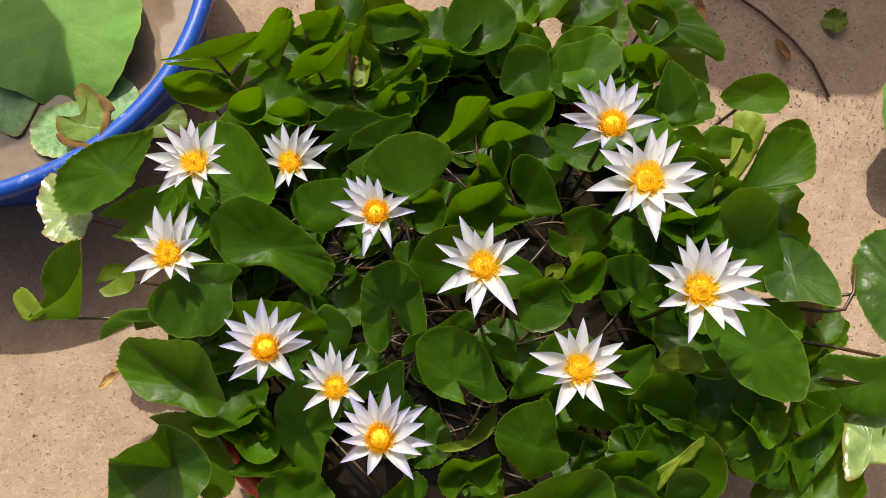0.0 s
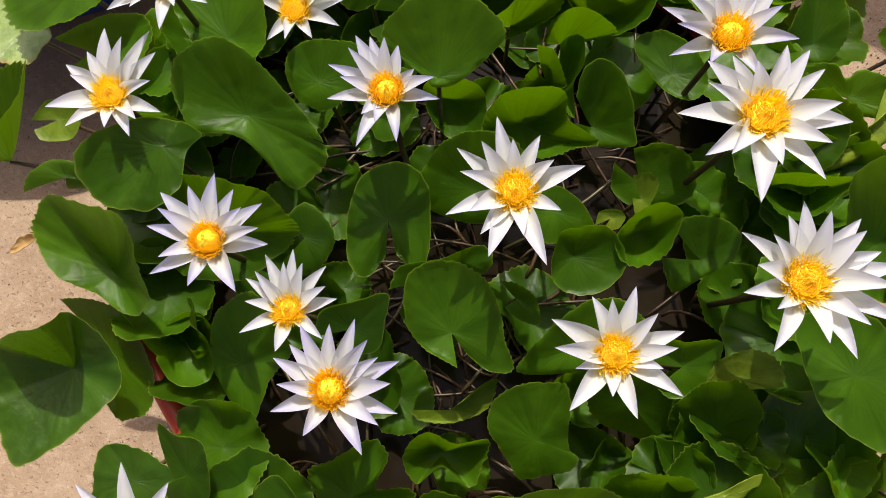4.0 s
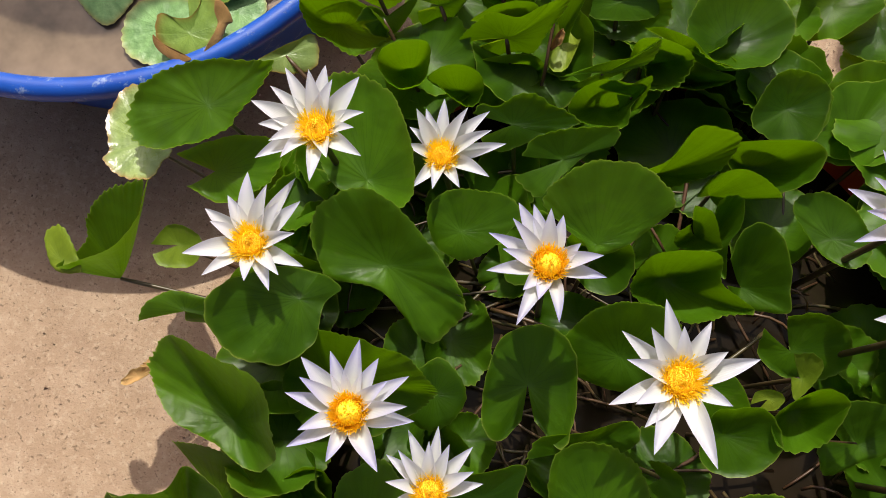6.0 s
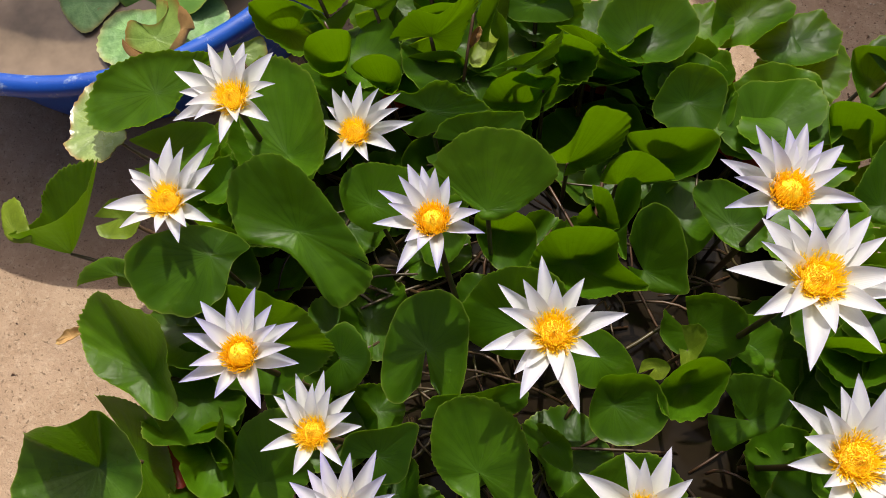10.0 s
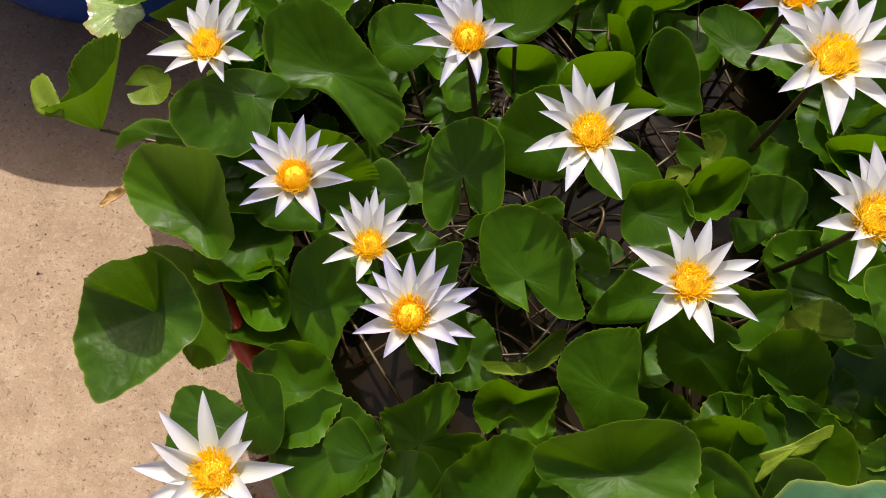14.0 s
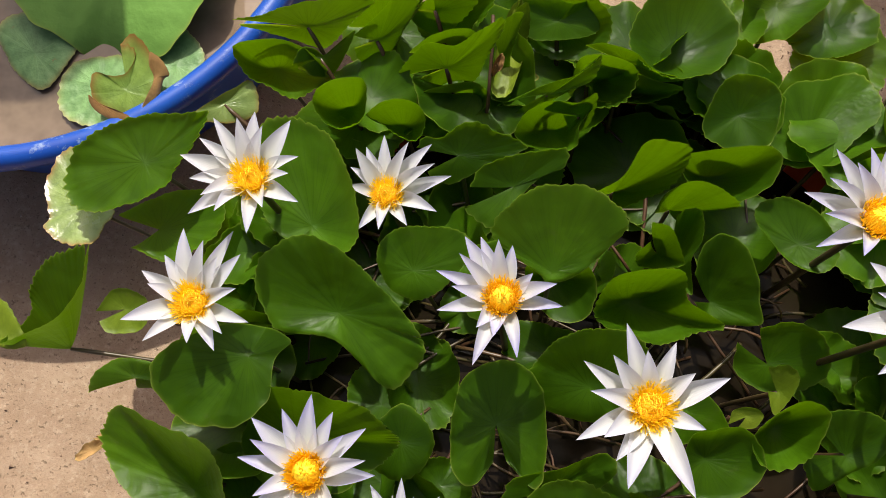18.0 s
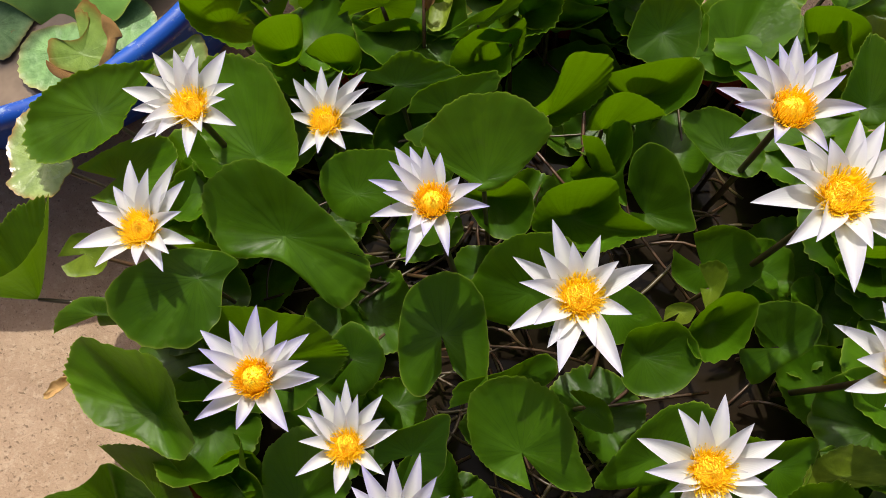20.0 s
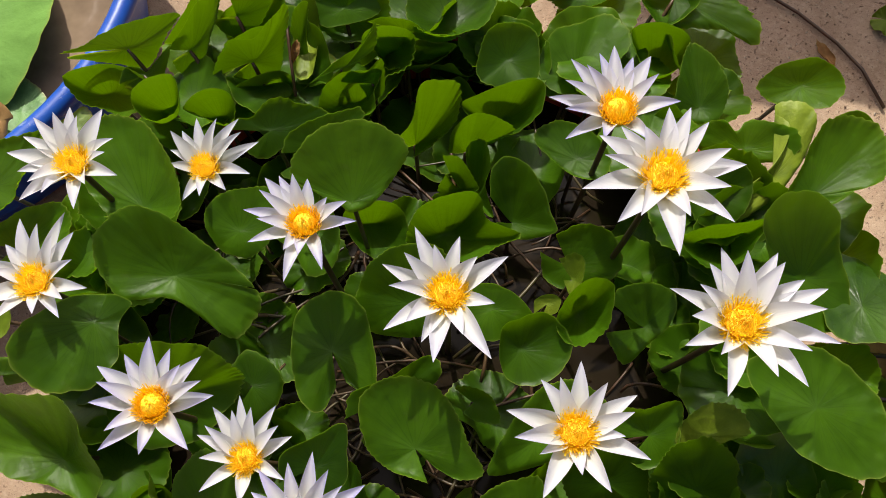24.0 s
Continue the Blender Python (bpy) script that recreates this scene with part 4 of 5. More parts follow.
lily_leaf(0.471, 0.465, 0.335, ((-130, 2.4, -0.5), (-68, 3.3, 0.0), (-55, 3.8, 1.0), (-1, 1.5, 1.5), (89, 1.2, 1.7), (158, 2.1, 1.5), (184, 3.5, 1.0)))
lily_leaf(0.378, 0.406, 0.340, ((-127, 5.1, -1.0), (-106, 2.7, -0.7), (-8, 1.8, 0.0), (39, 5.2, 1.0), (55, 8.0, 2.2), (73, 8.3, 2.5), (86, 7.2, 2.2), (68, 4.9, 2.0), (111, 0.9, 1.5), (207, 4.0, 0.5), (224, 7.1, -1.0)), closed=True, look="pale")
lily_leaf(0.355, 0.441, 0.335, ((-169, 3.2, -0.3), (-90, 1.1, -0.3), (-31, 2.9, 0.3), (-12, 5.1, 1.5), (7, 5.1, 2.8), (30, 3.5, 2.7), (83, 2.7, 1.8), (122, 1.9, 1.3), (138, 3.6, 2.3), (161, 5.8, 1.7), (177, 6.4, 0.5)), jagged=True)
lily_leaf(0.431, 0.528, 0.310, ((-159, 4.2, -0.0), (-127, 2.9, -0.2), (-47, 3.7, 0.0), (-16, 4.7, 1.0), (14, 3.6, 2.0), (64, 2.4, 2.5), (151, 3.0, 2.0), (182, 4.9, 1.0)), closed=True)
lily_leaf(0.320, 0.503, 0.310, ((-56, 2.3, 0.2), (1, 2.6, 2.0), (43, 3.1, 3.3), (80, 4.9, 3.8), (104, 6.2, 3.8), (147, 3.3, 2.0), (198, 2.9, 0.0)), closed=True, jagged=True)
lily_leaf(0.299, 0.631, 0.335, ((-109, 4.0, -0.5), (-57, 4.6, -0.1), (-38, 7.0, 0.0), (-34, 10.4, -0.5), (-22, 9.7, 0.3), (-1, 6.4, 1.0), (50, 4.0, 1.5), (104, 5.0, 1.5), (146, 4.4, 1.1)))
lily_leaf(0.284, 0.634, 0.315, ((152, 3.2, 3.5), (222, 3.1, 3.0), (269, 4.1, 2.0), (308, 3.9, 2.5), (338, 4.1, 3.5), (405, 2.1, 4.3)), cupped=True)
lily_leaf(0.187, 0.551, 0.305, ((-164, 4.1, 1.0), (-121, 3.3, 0.7), (-45, 3.1, 1.3), (0, 4.4, 2.0), (20, 6.4, 2.5), (40, 7.5, 2.3), (63, 7.2, 2.0), (85, 5.1, 2.3), (119, 4.9, 2.0), (157, 4.4, 1.5)), closed=True)
lily_leaf(0.287, 0.570, 0.280, ((162, 4.2, 6.5), (202, 4.0, 6.0), (239, 4.2, 5.0), (277, 3.1, 4.8), (322, 2.5, 5.8), (364, 1.7, 7.0), (490, 1.6, 7.5)), cupped=True)
lily_leaf(0.047, 0.601, 0.335, ((-149, 4.7, 3.5), (-115, 5.2, 5.0), (-77, 4.2, 4.3), (-35, 4.3, 3.3), (4, 5.0, 2.7), (30, 6.0, 2.9), (72, 6.4, 3.1), (114, 5.8, 3.3), (153, 5.1, 3.1), (182, 4.9, 2.5)), cupped=True)
lily_leaf(-0.002, 0.576, 0.358, ((-156, 1.8, -0.3), (-26, 3.1, -0.6), (-12, 6.4, 0.7), (-23, 3.3, 1.2), (-2, 0.8, 1.7), (164, 2.0, 1.7), (175, 3.9, 1.2)))
lily_leaf(-0.006, 0.575, 0.300, ((-129, 3.7, 5.0), (-113, 3.7, 3.8), (-76, 3.4, 3.8), (-39, 4.7, 4.0), (-18, 6.4, 5.8), (-26, 4.0, 6.2), (-47, 1.7, 6.5), (-143, 2.0, 6.5), (-152, 3.4, 6.0)), cupped=True)
lily_leaf(0.109, 0.540, 0.352, ((-114, 3.7, 0.3), (-79, 3.2, -0.2), (-44, 3.9, 0.0), (-12, 3.4, 1.4), (34, 3.6, 2.4), (78, 2.9, 2.8), (121, 3.0, 2.8), (167, 2.9, 2.2), (215, 4.1, 1.2)), closed=True)
lily_leaf(0.097, 0.491, 0.310, ((-161, 3.0, 2.8), (-110, 2.6, 2.5), (-68, 3.8, 3.5), (-36, 4.4, 4.5), (-15, 4.8, 6.0), (3, 4.8, 7.0), (20, 3.7, 7.0), (105, 0.8, 6.0), (176, 3.6, 4.0)), cupped=True)
lily_leaf(0.063, 0.451, 0.315, ((-72, 1.8, 2.3), (-24, 2.5, 3.9), (-10, 5.0, 6.6), (-4, 3.6, 7.9), (17, 1.6, 7.9), (103, 0.3, 7.1), (197, 1.4, 5.5), (220, 2.3, 3.1)), jagged=True)
lily_leaf(0.009, 0.460, 0.315, ((-90, 2.9, 2.3), (-39, 2.9, 3.4), (-9, 4.7, 6.3), (12, 5.2, 10.3), (22, 3.4, 11.1), (46, 1.5, 10.3), (-91, 0.8, 6.3), (-141, 3.0, 3.4)), jagged=True)
lily_leaf(-0.040, 0.372, 0.305, ((-101, 3.4, 2.0), (-72, 4.8, 1.7), (-48, 5.7, 2.7), (-24, 4.8, 4.2), (-1, 3.5, 5.3), (16, 1.5, 5.7), (173, 1.3, 5.2), (207, 2.5, 4.0)), cupped=True)
lily_leaf(0.040, 0.360, 0.300, ((-137, 4.6, 4.2), (-95, 4.2, 3.7), (-58, 5.1, 3.4), (-25, 6.5, 3.8), (-13, 8.1, 4.5), (0, 4.5, 4.5), (29, 3.9, 6.6), (80, 1.6, 7.0), (168, 2.4, 6.0), (201, 3.8, 5.0)), cupped=True)
lily_leaf(0.112, 0.370, 0.310, ((-162, 1.8, 2.0), (-79, 1.7, 0.0), (-20, 4.7, 1.8), (5, 3.8, 3.0), (50, 3.8, 5.0), (82, 4.8, 6.0), (103, 5.0, 6.0), (120, 4.4, 5.5), (148, 2.9, 4.0)))
lily_leaf(0.074, 0.399, 0.315, ((-97, 1.2, 2.0), (-59, 3.4, 1.5), (-14, 1.0, 3.5), (46, 2.2, 4.5), (75, 3.9, 5.5), (94, 3.9, 5.5), (111, 2.9, 4.5)), cupped=True)
lily_leaf(0.057, 0.406, 0.320, ((-173, 1.4, 3.9), (-151, 2.7, 2.3), (-126, 2.4, 0.8), (-46, 2.5, 3.1), (-25, 1.6, 3.9), (88, 0.9, 5.5), (147, 2.1, 5.5)), jagged=True)
lily_leaf(0.086, 0.261, 0.362, ((171, 3.5, 0.6), (208, 3.6, -0.7), (265, 2.8, -1.2), (318, 3.0, -1.0), (346, 4.4, -0.2), (360, 3.7, 0.4), (401, 2.3, 1.3), (478, 2.5, 1.3)), closed=True)
lily_leaf(0.174, 0.264, 0.330, ((-124, 3.8, 3.5), (-94, 3.9, 3.0), (-56, 3.4, 3.5), (-21, 2.8, 4.5), (27, 3.0, 6.0), (69, 2.2, 6.0), (153, 1.5, 5.5), (206, 2.9, 4.0)), cupped=True)
lily_leaf(0.115, 0.225, 0.345, ((-128, 2.8, -0.5), (-77, 3.5, -1.0), (-38, 4.1, -0.5), (-2, 4.8, 0.5), (21, 4.5, 1.5), (53, 3.7, 2.5), (94, 2.4, 2.5), (143, 2.4, 2.0)), closed=True)
lily_leaf(0.140, 0.265, 0.365, ((-114, 1.2, -0.7), (-38, 1.2, -0.3), (15, 1.3, 0.5), (73, 0.8, 0.7), (164, 1.2, 0.3), (213, 1.5, -0.5)), look="pale")
lily_leaf(0.166, 0.291, 0.358, ((-176, 0.9, 0.2), (-89, 1.9, -0.6), (-41, 1.0, 0.8), (46, 1.5, 2.2), (85, 2.1, 2.2), (126, 2.2, 1.2)), jagged=True, look="pale")
lily_leaf(0.238, 0.252, 0.325, ((-170, 4.0, 1.0), (-120, 4.0, -1.0), (-72, 1.6, 0.0), (7, 2.6, 1.7), (47, 3.9, 3.0), (95, 3.7, 3.7), (133, 4.3, 3.5), (151, 4.2, 2.7)))
lily_leaf(0.326, 0.345, 0.315, ((-169, 5.2, 3.7), (-142, 5.0, 3.0), (-109, 4.4, 2.7), (-73, 3.4, 3.0), (-31, 2.8, 4.0), (5, 3.4, 5.3), (6, 0.8, 5.0), (181, 2.6, 4.3)), cupped=True)
lily_leaf(0.008, 0.267, 0.362, ((-148, 4.4, -1.7), (-62, 3.1, -1.2), (-13, 4.2, 0.4), (17, 5.1, 3.3), (51, 5.0, 5.6), (93, 4.3, 5.6), (133, 4.5, 4.3), (162, 5.2, 1.8), (186, 5.5, -0.2)), closed=True)
lily_leaf(-0.005, 0.180, 0.352, ((-128, 3.7, -0.2), (-37, 1.8, -0.2), (23, 4.7, 1.4), (46, 4.8, 2.3), (104, 1.5, 2.0), (181, 4.0, 1.6), (205, 5.2, 0.3)))
lily_leaf(-0.078, 0.116, 0.340, ((-105, 3.0, -1.0), (-29, 3.0, -1.0), (23, 3.2, 0.5), (53, 4.7, 2.0), (91, 2.5, 2.0), (161, 3.1, 1.5), (203, 3.7, 0.0)))
lily_leaf(0.069, 0.175, 0.345, ((-136, 1.4, -0.3), (-82, 1.7, -0.7), (-37, 3.2, -0.3), (12, 1.8, 0.7), (111, 1.4, 1.5), (148, 2.2, 1.5)), jagged=True)
lily_leaf(-0.357, 0.554, 0.265, ((-128, 3.2, 3.0), (-82, 3.1, 2.0), (-46, 5.1, 1.5), (-14, 6.7, 3.0), (-3, 5.5, 5.3), (25, 2.0, 5.7), (180, 2.1, 5.5), (197, 3.4, 5.0)), cupped=True, jagged=True)
lily_leaf(-0.155, 0.538, 0.290, ((-142, 3.0, 3.5), (-103, 2.4, 3.0), (-56, 3.1, 3.0), (-31, 3.4, 3.8), (-10, 3.1, 4.6), (0, 1.6, 5.2), (-147, 1.2, 5.2), (-156, 3.9, 4.2)), cupped=True)
lily_leaf(-0.253, 0.492, 0.345, ((-106, 3.7, 4.5), (-81, 4.2, 4.5), (-51, 3.8, 4.5), (-24, 3.0, 5.3), (6, 2.2, 6.0), (-22, 0.2, 6.0), (-148, 1.9, 5.5), (-136, 3.0, 4.5)), cupped=True)
lily_leaf(-0.200, 0.486, 0.335, ((-146, 2.3, 3.1), (-77, 2.5, 2.9), (-49, 3.3, 3.1), (-23, 3.0, 4.1), (-1, 2.1, 5.0), (50, 0.6, 5.0), (177, 1.6, 4.5), (199, 3.1, 3.7)), cupped=True)
lily_leaf(-0.070, 0.610, 0.350, ((-139, 2.9, -0.8), (-4, 3.9, -0.5), (32, 3.8, 1.0), (48, 1.7, 1.5), (138, 2.2, 2.0), (164, 3.8, 1.5)), closed=True, jagged=True)
lily_leaf(-0.060, 0.514, 0.310, ((-111, 3.3, 2.5), (-47, 3.5, 2.8), (-12, 2.7, 3.7), (17, 3.8, 5.0), (26, 2.0, 5.5), (141, 0.9, 5.5), (196, 2.8, 4.5), (218, 4.1, 3.5)), cupped=True)
lily_leaf(-0.085, 0.432, 0.365, ((-145, 5.0, 0.0), (-110, 4.4, -0.9), (-101, 3.0, -0.5), (27, 2.3, 0.0), (30, 4.9, 0.7), (43, 5.8, 1.7), (64, 3.3, 2.2), (113, 2.3, 2.2), (165, 3.2, 1.7), (193, 4.0, 0.7)), jagged=True)
lily_leaf(-0.316, 0.578, 0.325, ((-178, 7.7, -1.0), (-167, 2.7, -1.8), (-31, 1.5, -2.4), (-1, 3.4, -0.2), (9, 5.8, 2.9), (13, 7.1, 4.9), (40, 1.9, 3.8), (150, 1.7, 2.6), (178, 5.4, 0.7), (181, 8.3, -0.5)), jagged=True)
lily_leaf(-0.243, 0.572, 0.330, ((-168, 2.5, -1.6), (-149, 2.2, -3.4), (-75, 1.2, -3.6), (-12, 1.6, -1.0), (15, 3.4, 2.7), (24, 5.4, 6.9), (39, 3.1, 6.1), (56, 1.5, 4.0), (144, 1.0, 1.9), (179, 2.4, 0.1)), jagged=True)
lily_leaf(-0.300, 0.553, 0.310, ((-152, 2.6, -0.4), (-108, 1.5, -1.3), (-26, 1.5, -1.2), (30, 3.1, 0.6), (42, 4.2, 1.7), (43, 2.5, 1.1), (39, 0.6, 0.2), (132, 0.8, 0.9), (169, 2.0, 1.2), (200, 3.0, -0.0)))
lily_leaf(-0.168, 0.547, 0.345, ((-167, 3.9, -3.6), (-148, 1.9, -4.0), (-95, 0.6, -2.5), (-14, 1.7, -1.7), (-6, 3.0, -1.2), (8, 4.0, 2.2), (16, 5.3, 6.0), (21, 5.4, 7.7), (22, 4.1, 6.3), (25, 3.2, 5.5), (43, 1.2, 3.2), (153, 1.7, 3.0), (168, 2.7, 2.2), (181, 4.0, -0.3), (187, 5.0, -2.6)), jagged=True)
lily_leaf(-0.190, 0.606, 0.345, ((-177, 2.9, -0.5), (-158, 2.0, -2.3), (-64, 1.2, -3.2), (-8, 2.5, -1.1), (8, 4.4, 2.0), (24, 3.1, 3.9), (110, 1.1, 3.1)), jagged=True)
lily_leaf(-0.139, 0.455, 0.360, ((-151, 3.2, -1.4), (-127, 2.8, -2.0), (-96, 2.2, -2.0), (-47, 1.9, -1.2), (-4, 3.1, -0.2), (2, 4.4, 0.2), (13, 6.2, 1.3), (23, 5.1, 1.8), (33, 3.9, 1.9), (58, 3.2, 2.4), (90, 2.4, 2.2), (148, 2.2, 1.0), (164, 3.6, 0.9), (178, 4.1, 0.1)), jagged=True)
lily_leaf(-0.118, 0.566, 0.345, ((-148, 1.3, -1.2), (-114, 1.8, -3.1), (-75, 1.8, -3.2), (-42, 1.4, -1.7), (20, 1.0, 0.6), (58, 2.9, 4.6), (89, 2.1, 4.0), (130, 1.2, 1.7)), jagged=True)
lily_leaf(-0.105, 0.589, 0.352, ((-144, 1.8, -1.7), (-121, 2.6, -3.6), (-110, 2.3, -3.4), (-108, 1.4, -2.2), (-44, 0.9, -1.0), (19, 1.1, 0.6), (75, 1.9, 2.9), (134, 1.3, 1.5)), closed=True, stalk=False, jagged=True, look="pale")
lily_leaf(-0.099, 0.554, 0.325, ((-126, 1.8, -1.0), (-58, 0.5, -0.3), (13, 2.0, 0.3), (75, 1.3, 0.9), (131, 1.3, 0.7), (210, 1.8, -0.6)), closed=True, stalk=False, look="silvery")
lily_leaf(-0.069, 0.531, 0.355, ((-159, 3.7, -4.2), (-141, 3.1, -5.2), (-131, 1.7, -3.2), (-38, 0.6, -0.7), (4, 1.9, 1.1), (11, 4.1, 3.4), (25, 4.6, 5.9), (22, 3.8, 4.5), (23, 2.3, 2.8), (70, 0.7, 1.6), (181, 2.6, -1.1), (187, 4.8, -3.2)), jagged=True)
lily_leaf(-0.036, 0.519, 0.345, ((-171, 1.5, 0.1), (-138, 1.1, -1.8), (-125, 1.7, -3.7), (-76, 0.8, -2.5), (-10, 1.2, -1.3), (25, 1.6, 1.3), (45, 1.6, 2.9), (141, 0.7, 1.5), (173, 2.2, 1.9), (185, 3.4, 0.8)), jagged=True)
lily_leaf(0.112, 0.050, 0.330, ((-162, 3.6, -1.8), (-120, 3.2, -2.7), (-98, 3.9, -3.2), (-58, 3.6, -1.9), (-29, 4.2, -0.6), (-10, 4.1, 0.6), (1, 3.1, 0.9), (54, 4.0, 3.3), (74, 5.5, 4.6), (85, 5.5, 4.4), (116, 5.2, 3.0), (142, 5.5, 1.5), (156, 5.2, 0.3), (177, 4.6, -1.1)), closed=True)
lily_leaf(0.191, 0.102, 0.330, ((-148, 3.5, -1.3), (-109, 2.7, -2.9), (-55, 3.4, -4.0), (-38, 6.0, -6.1), (-32, 9.5, -8.9), (-17, 5.5, -3.7), (32, 4.2, 1.5), (82, 3.2, 3.8), (133, 4.2, 4.7), (162, 4.6, 3.2), (187, 4.1, 0.7)), closed=True, jagged=True)
lily_leaf(0.278, 0.096, 0.320, ((-151, 3.8, -2.4), (-113, 3.7, -4.4), (-83, 5.4, -6.9), (-57, 5.7, -6.1), (-36, 5.6, -4.3), (-21, 6.5, -3.0), (-10, 5.1, -1.1), (11, 3.6, 0.9), (38, 3.9, 3.1), (77, 4.1, 5.1), (94, 4.4, 5.6), (126, 4.7, 4.8), (147, 4.8, 3.4), (169, 4.8, 1.2), (185, 4.5, -0.5)), closed=True, jagged=True)
lily_leaf(0.290, 0.037, 0.338, ((-143, 3.2, -0.8), (-129, 4.6, -1.4), (-123, 4.4, -1.5), (-135, 2.3, -0.7), (-75, 0.8, -0.3), (0, 1.5, -0.0), (28, 2.5, 0.5), (31, 3.6, 0.7), (46, 3.7, 1.1), (57, 2.0, 0.7), (155, 0.6, 0.1), (203, 3.3, -0.5)), closed=True, stalk=False, jagged=True, look="pale")
lily_leaf(0.330, 0.038, 0.318, ((-162, 1.7, -0.2), (-103, 1.6, -0.7), (-38, 2.1, -0.6), (32, 1.8, 0.4), (86, 2.2, 1.0), (114, 1.9, 0.8), (174, 1.9, 0.1)), closed=True, stalk=False, look="silvery")
lily_leaf(0.356, 0.105, 0.305, ((175, 3.3, 0.3), (215, 2.5, -1.3), (260, 3.5, -3.1), (289, 5.0, -4.3), (318, 4.9, -2.9), (357, 3.8, -0.2), (432, 4.1, 3.5), (475, 4.3, 3.5), (497, 5.0, 3.0), (511, 4.8, 2.1)), closed=True, look="glossy")
lily_leaf(0.233, -0.008, 0.335, ((-173, 2.5, -0.3), (-117, 2.9, -2.6), (-64, 3.3, -3.0), (-21, 3.9, -1.4), (7, 2.4, 0.3), (79, 1.7, 1.7), (121, 2.8, 2.4), (145, 3.8, 2.2)), closed=True)
lily_leaf(0.297, 0.002, 0.330, ((-72, 2.7, -3.1), (-19, 3.2, -1.2), (30, 2.4, 1.5), (96, 2.4, 2.8), (139, 2.9, 2.3), (177, 2.6, 0.2), (226, 3.2, -2.7)), closed=True)
lily_leaf(-0.253, -0.065, 0.312, ((136, 4.3, 0.6), (161, 4.4, 0.3), (202, 4.1, -0.3), (225, 5.3, -0.8), (248, 3.9, -0.8), (320, 2.9, -0.4), (357, 4.1, -0.1), (375, 4.5, 0.2), (405, 3.3, 0.5), (448, 3.1, 0.7)), closed=True, look="glossy")
lily_leaf(-0.198, -0.047, 0.335, ((153, 2.8, 0.4), (200, 1.6, -0.7), (218, 2.8, -1.7), (253, 3.7, -2.9), (291, 3.6, -2.2), (322, 2.9, -0.9), (389, 2.4, 1.3), (433, 3.6, 2.8), (470, 3.9, 2.5), (487, 5.2, 2.5)), closed=True)
lily_leaf(-0.396, 0.499, 0.280, ((-104, 2.2, 0.0), (-43, 1.9, -1.0), (-1, 3.2, -1.0), (27, 3.6, -0.5), (53, 3.7, 0.3), (64, 2.0, 0.8), (202, 1.4, 1.2), (227, 3.7, 2.0)), closed=True, look="silvery")
lily_leaf(-0.245, 0.428, 0.310, ((161, 5.5, -0.5), (208, 3.5, -1.0), (270, 4.8, -1.5), (308, 4.0, -1.0), (374, 3.3, 0.0), (440, 4.0, 1.0), (479, 4.6, 0.5), (492, 7.5, 0.0)))
lily_leaf(-0.424, 0.354, 0.290, ((-140, 3.4, -1.0), (-65, 3.4, -0.5), (-13, 5.6, 1.0), (14, 7.3, 2.0), (40, 6.6, 2.0), (93, 3.2, 1.0), (170, 4.9, -1.0)))
lily_leaf(-0.270, 0.128, 0.290, ((-157, 3.1, 0.0), (-102, 4.5, -1.0), (-65, 5.5, -1.0), (-25, 4.9, 1.0), (30, 3.6, 2.0), (108, 4.6, 1.5), (142, 4.6, 1.0)))
lily_leaf(0.172, 0.324, 0.300, ((157, 3.5, 1.0), (199, 2.8, -1.0), (271, 2.4, -1.5), (329, 3.8, -1.0), (360, 5.3, 0.5), (394, 5.0, 2.5), (435, 3.8, 3.0), (482, 3.1, 2.5)))
lily_leaf(0.315, 0.387, 0.340, ((-135, 2.9, -0.5), (-80, 3.3, -1.0), (-35, 3.6, 0.0), (10, 3.9, 1.5), (42, 3.4, 3.0), (98, 3.1, 3.0), (144, 3.5, 2.0)), closed=True)
lily_leaf(-0.096, 0.367, 0.290, ((-160, 3.1, -0.5), (-103, 4.5, -1.0), (-60, 3.8, -0.5), (8, 2.5, 1.0), (74, 3.0, 2.0), (137, 3.0, 1.0)))
lily_leaf(0.348, 0.307, 0.290, ((-97, 4.2, -1.0), (-55, 5.1, 0.0), (-21, 3.8, 2.0), (38, 2.5, 3.0), (138, 2.6, 2.0), (174, 2.8, 1.0)))
lily_leaf(0.180, 0.433, 0.330, ((176, 3.0, 0.2), (262, 2.0, -0.2), (315, 3.5, 0.2), (354, 3.5, 0.8), (418, 3.0, 1.2), (472, 4.2, 1.4), (496, 4.8, 1.3), (517, 4.8, 1.0)), closed=True)
lily_leaf(-0.254, 0.612, 0.290, ((-100, 3.1, 0.7), (-50, 3.5, 2.6), (-11, 3.9, 5.5), (14, 5.4, 7.9), (31, 3.4, 7.9), (-96, 0.7, 5.5), (-128, 3.5, 3.6)), jagged=True)
lily_leaf(-0.184, 0.615, 0.300, ((-133, 2.7, 0.4), (-62, 2.9, 0.7), (-9, 5.2, 5.5), (20, 5.0, 6.8), (33, 1.4, 5.8), (197, 2.7, 3.9)), closed=True, jagged=True)
lily_leaf(-0.067, 0.622, 0.320, ((-101, 3.8, 0.5), (-42, 5.4, 2.0), (-12, 4.9, 4.2), (28, 2.0, 5.5), (174, 3.6, 4.7), (206, 4.9, 3.1)), closed=True, jagged=True)
lily_leaf(-0.180, 0.587, 0.295, ((-120, 4.3, 0.5), (-66, 4.8, 1.8), (-31, 4.4, 4.4), (-4, 3.2, 6.3), (-120, 0.8, 5.5), (-144, 3.7, 3.4)), jagged=True)
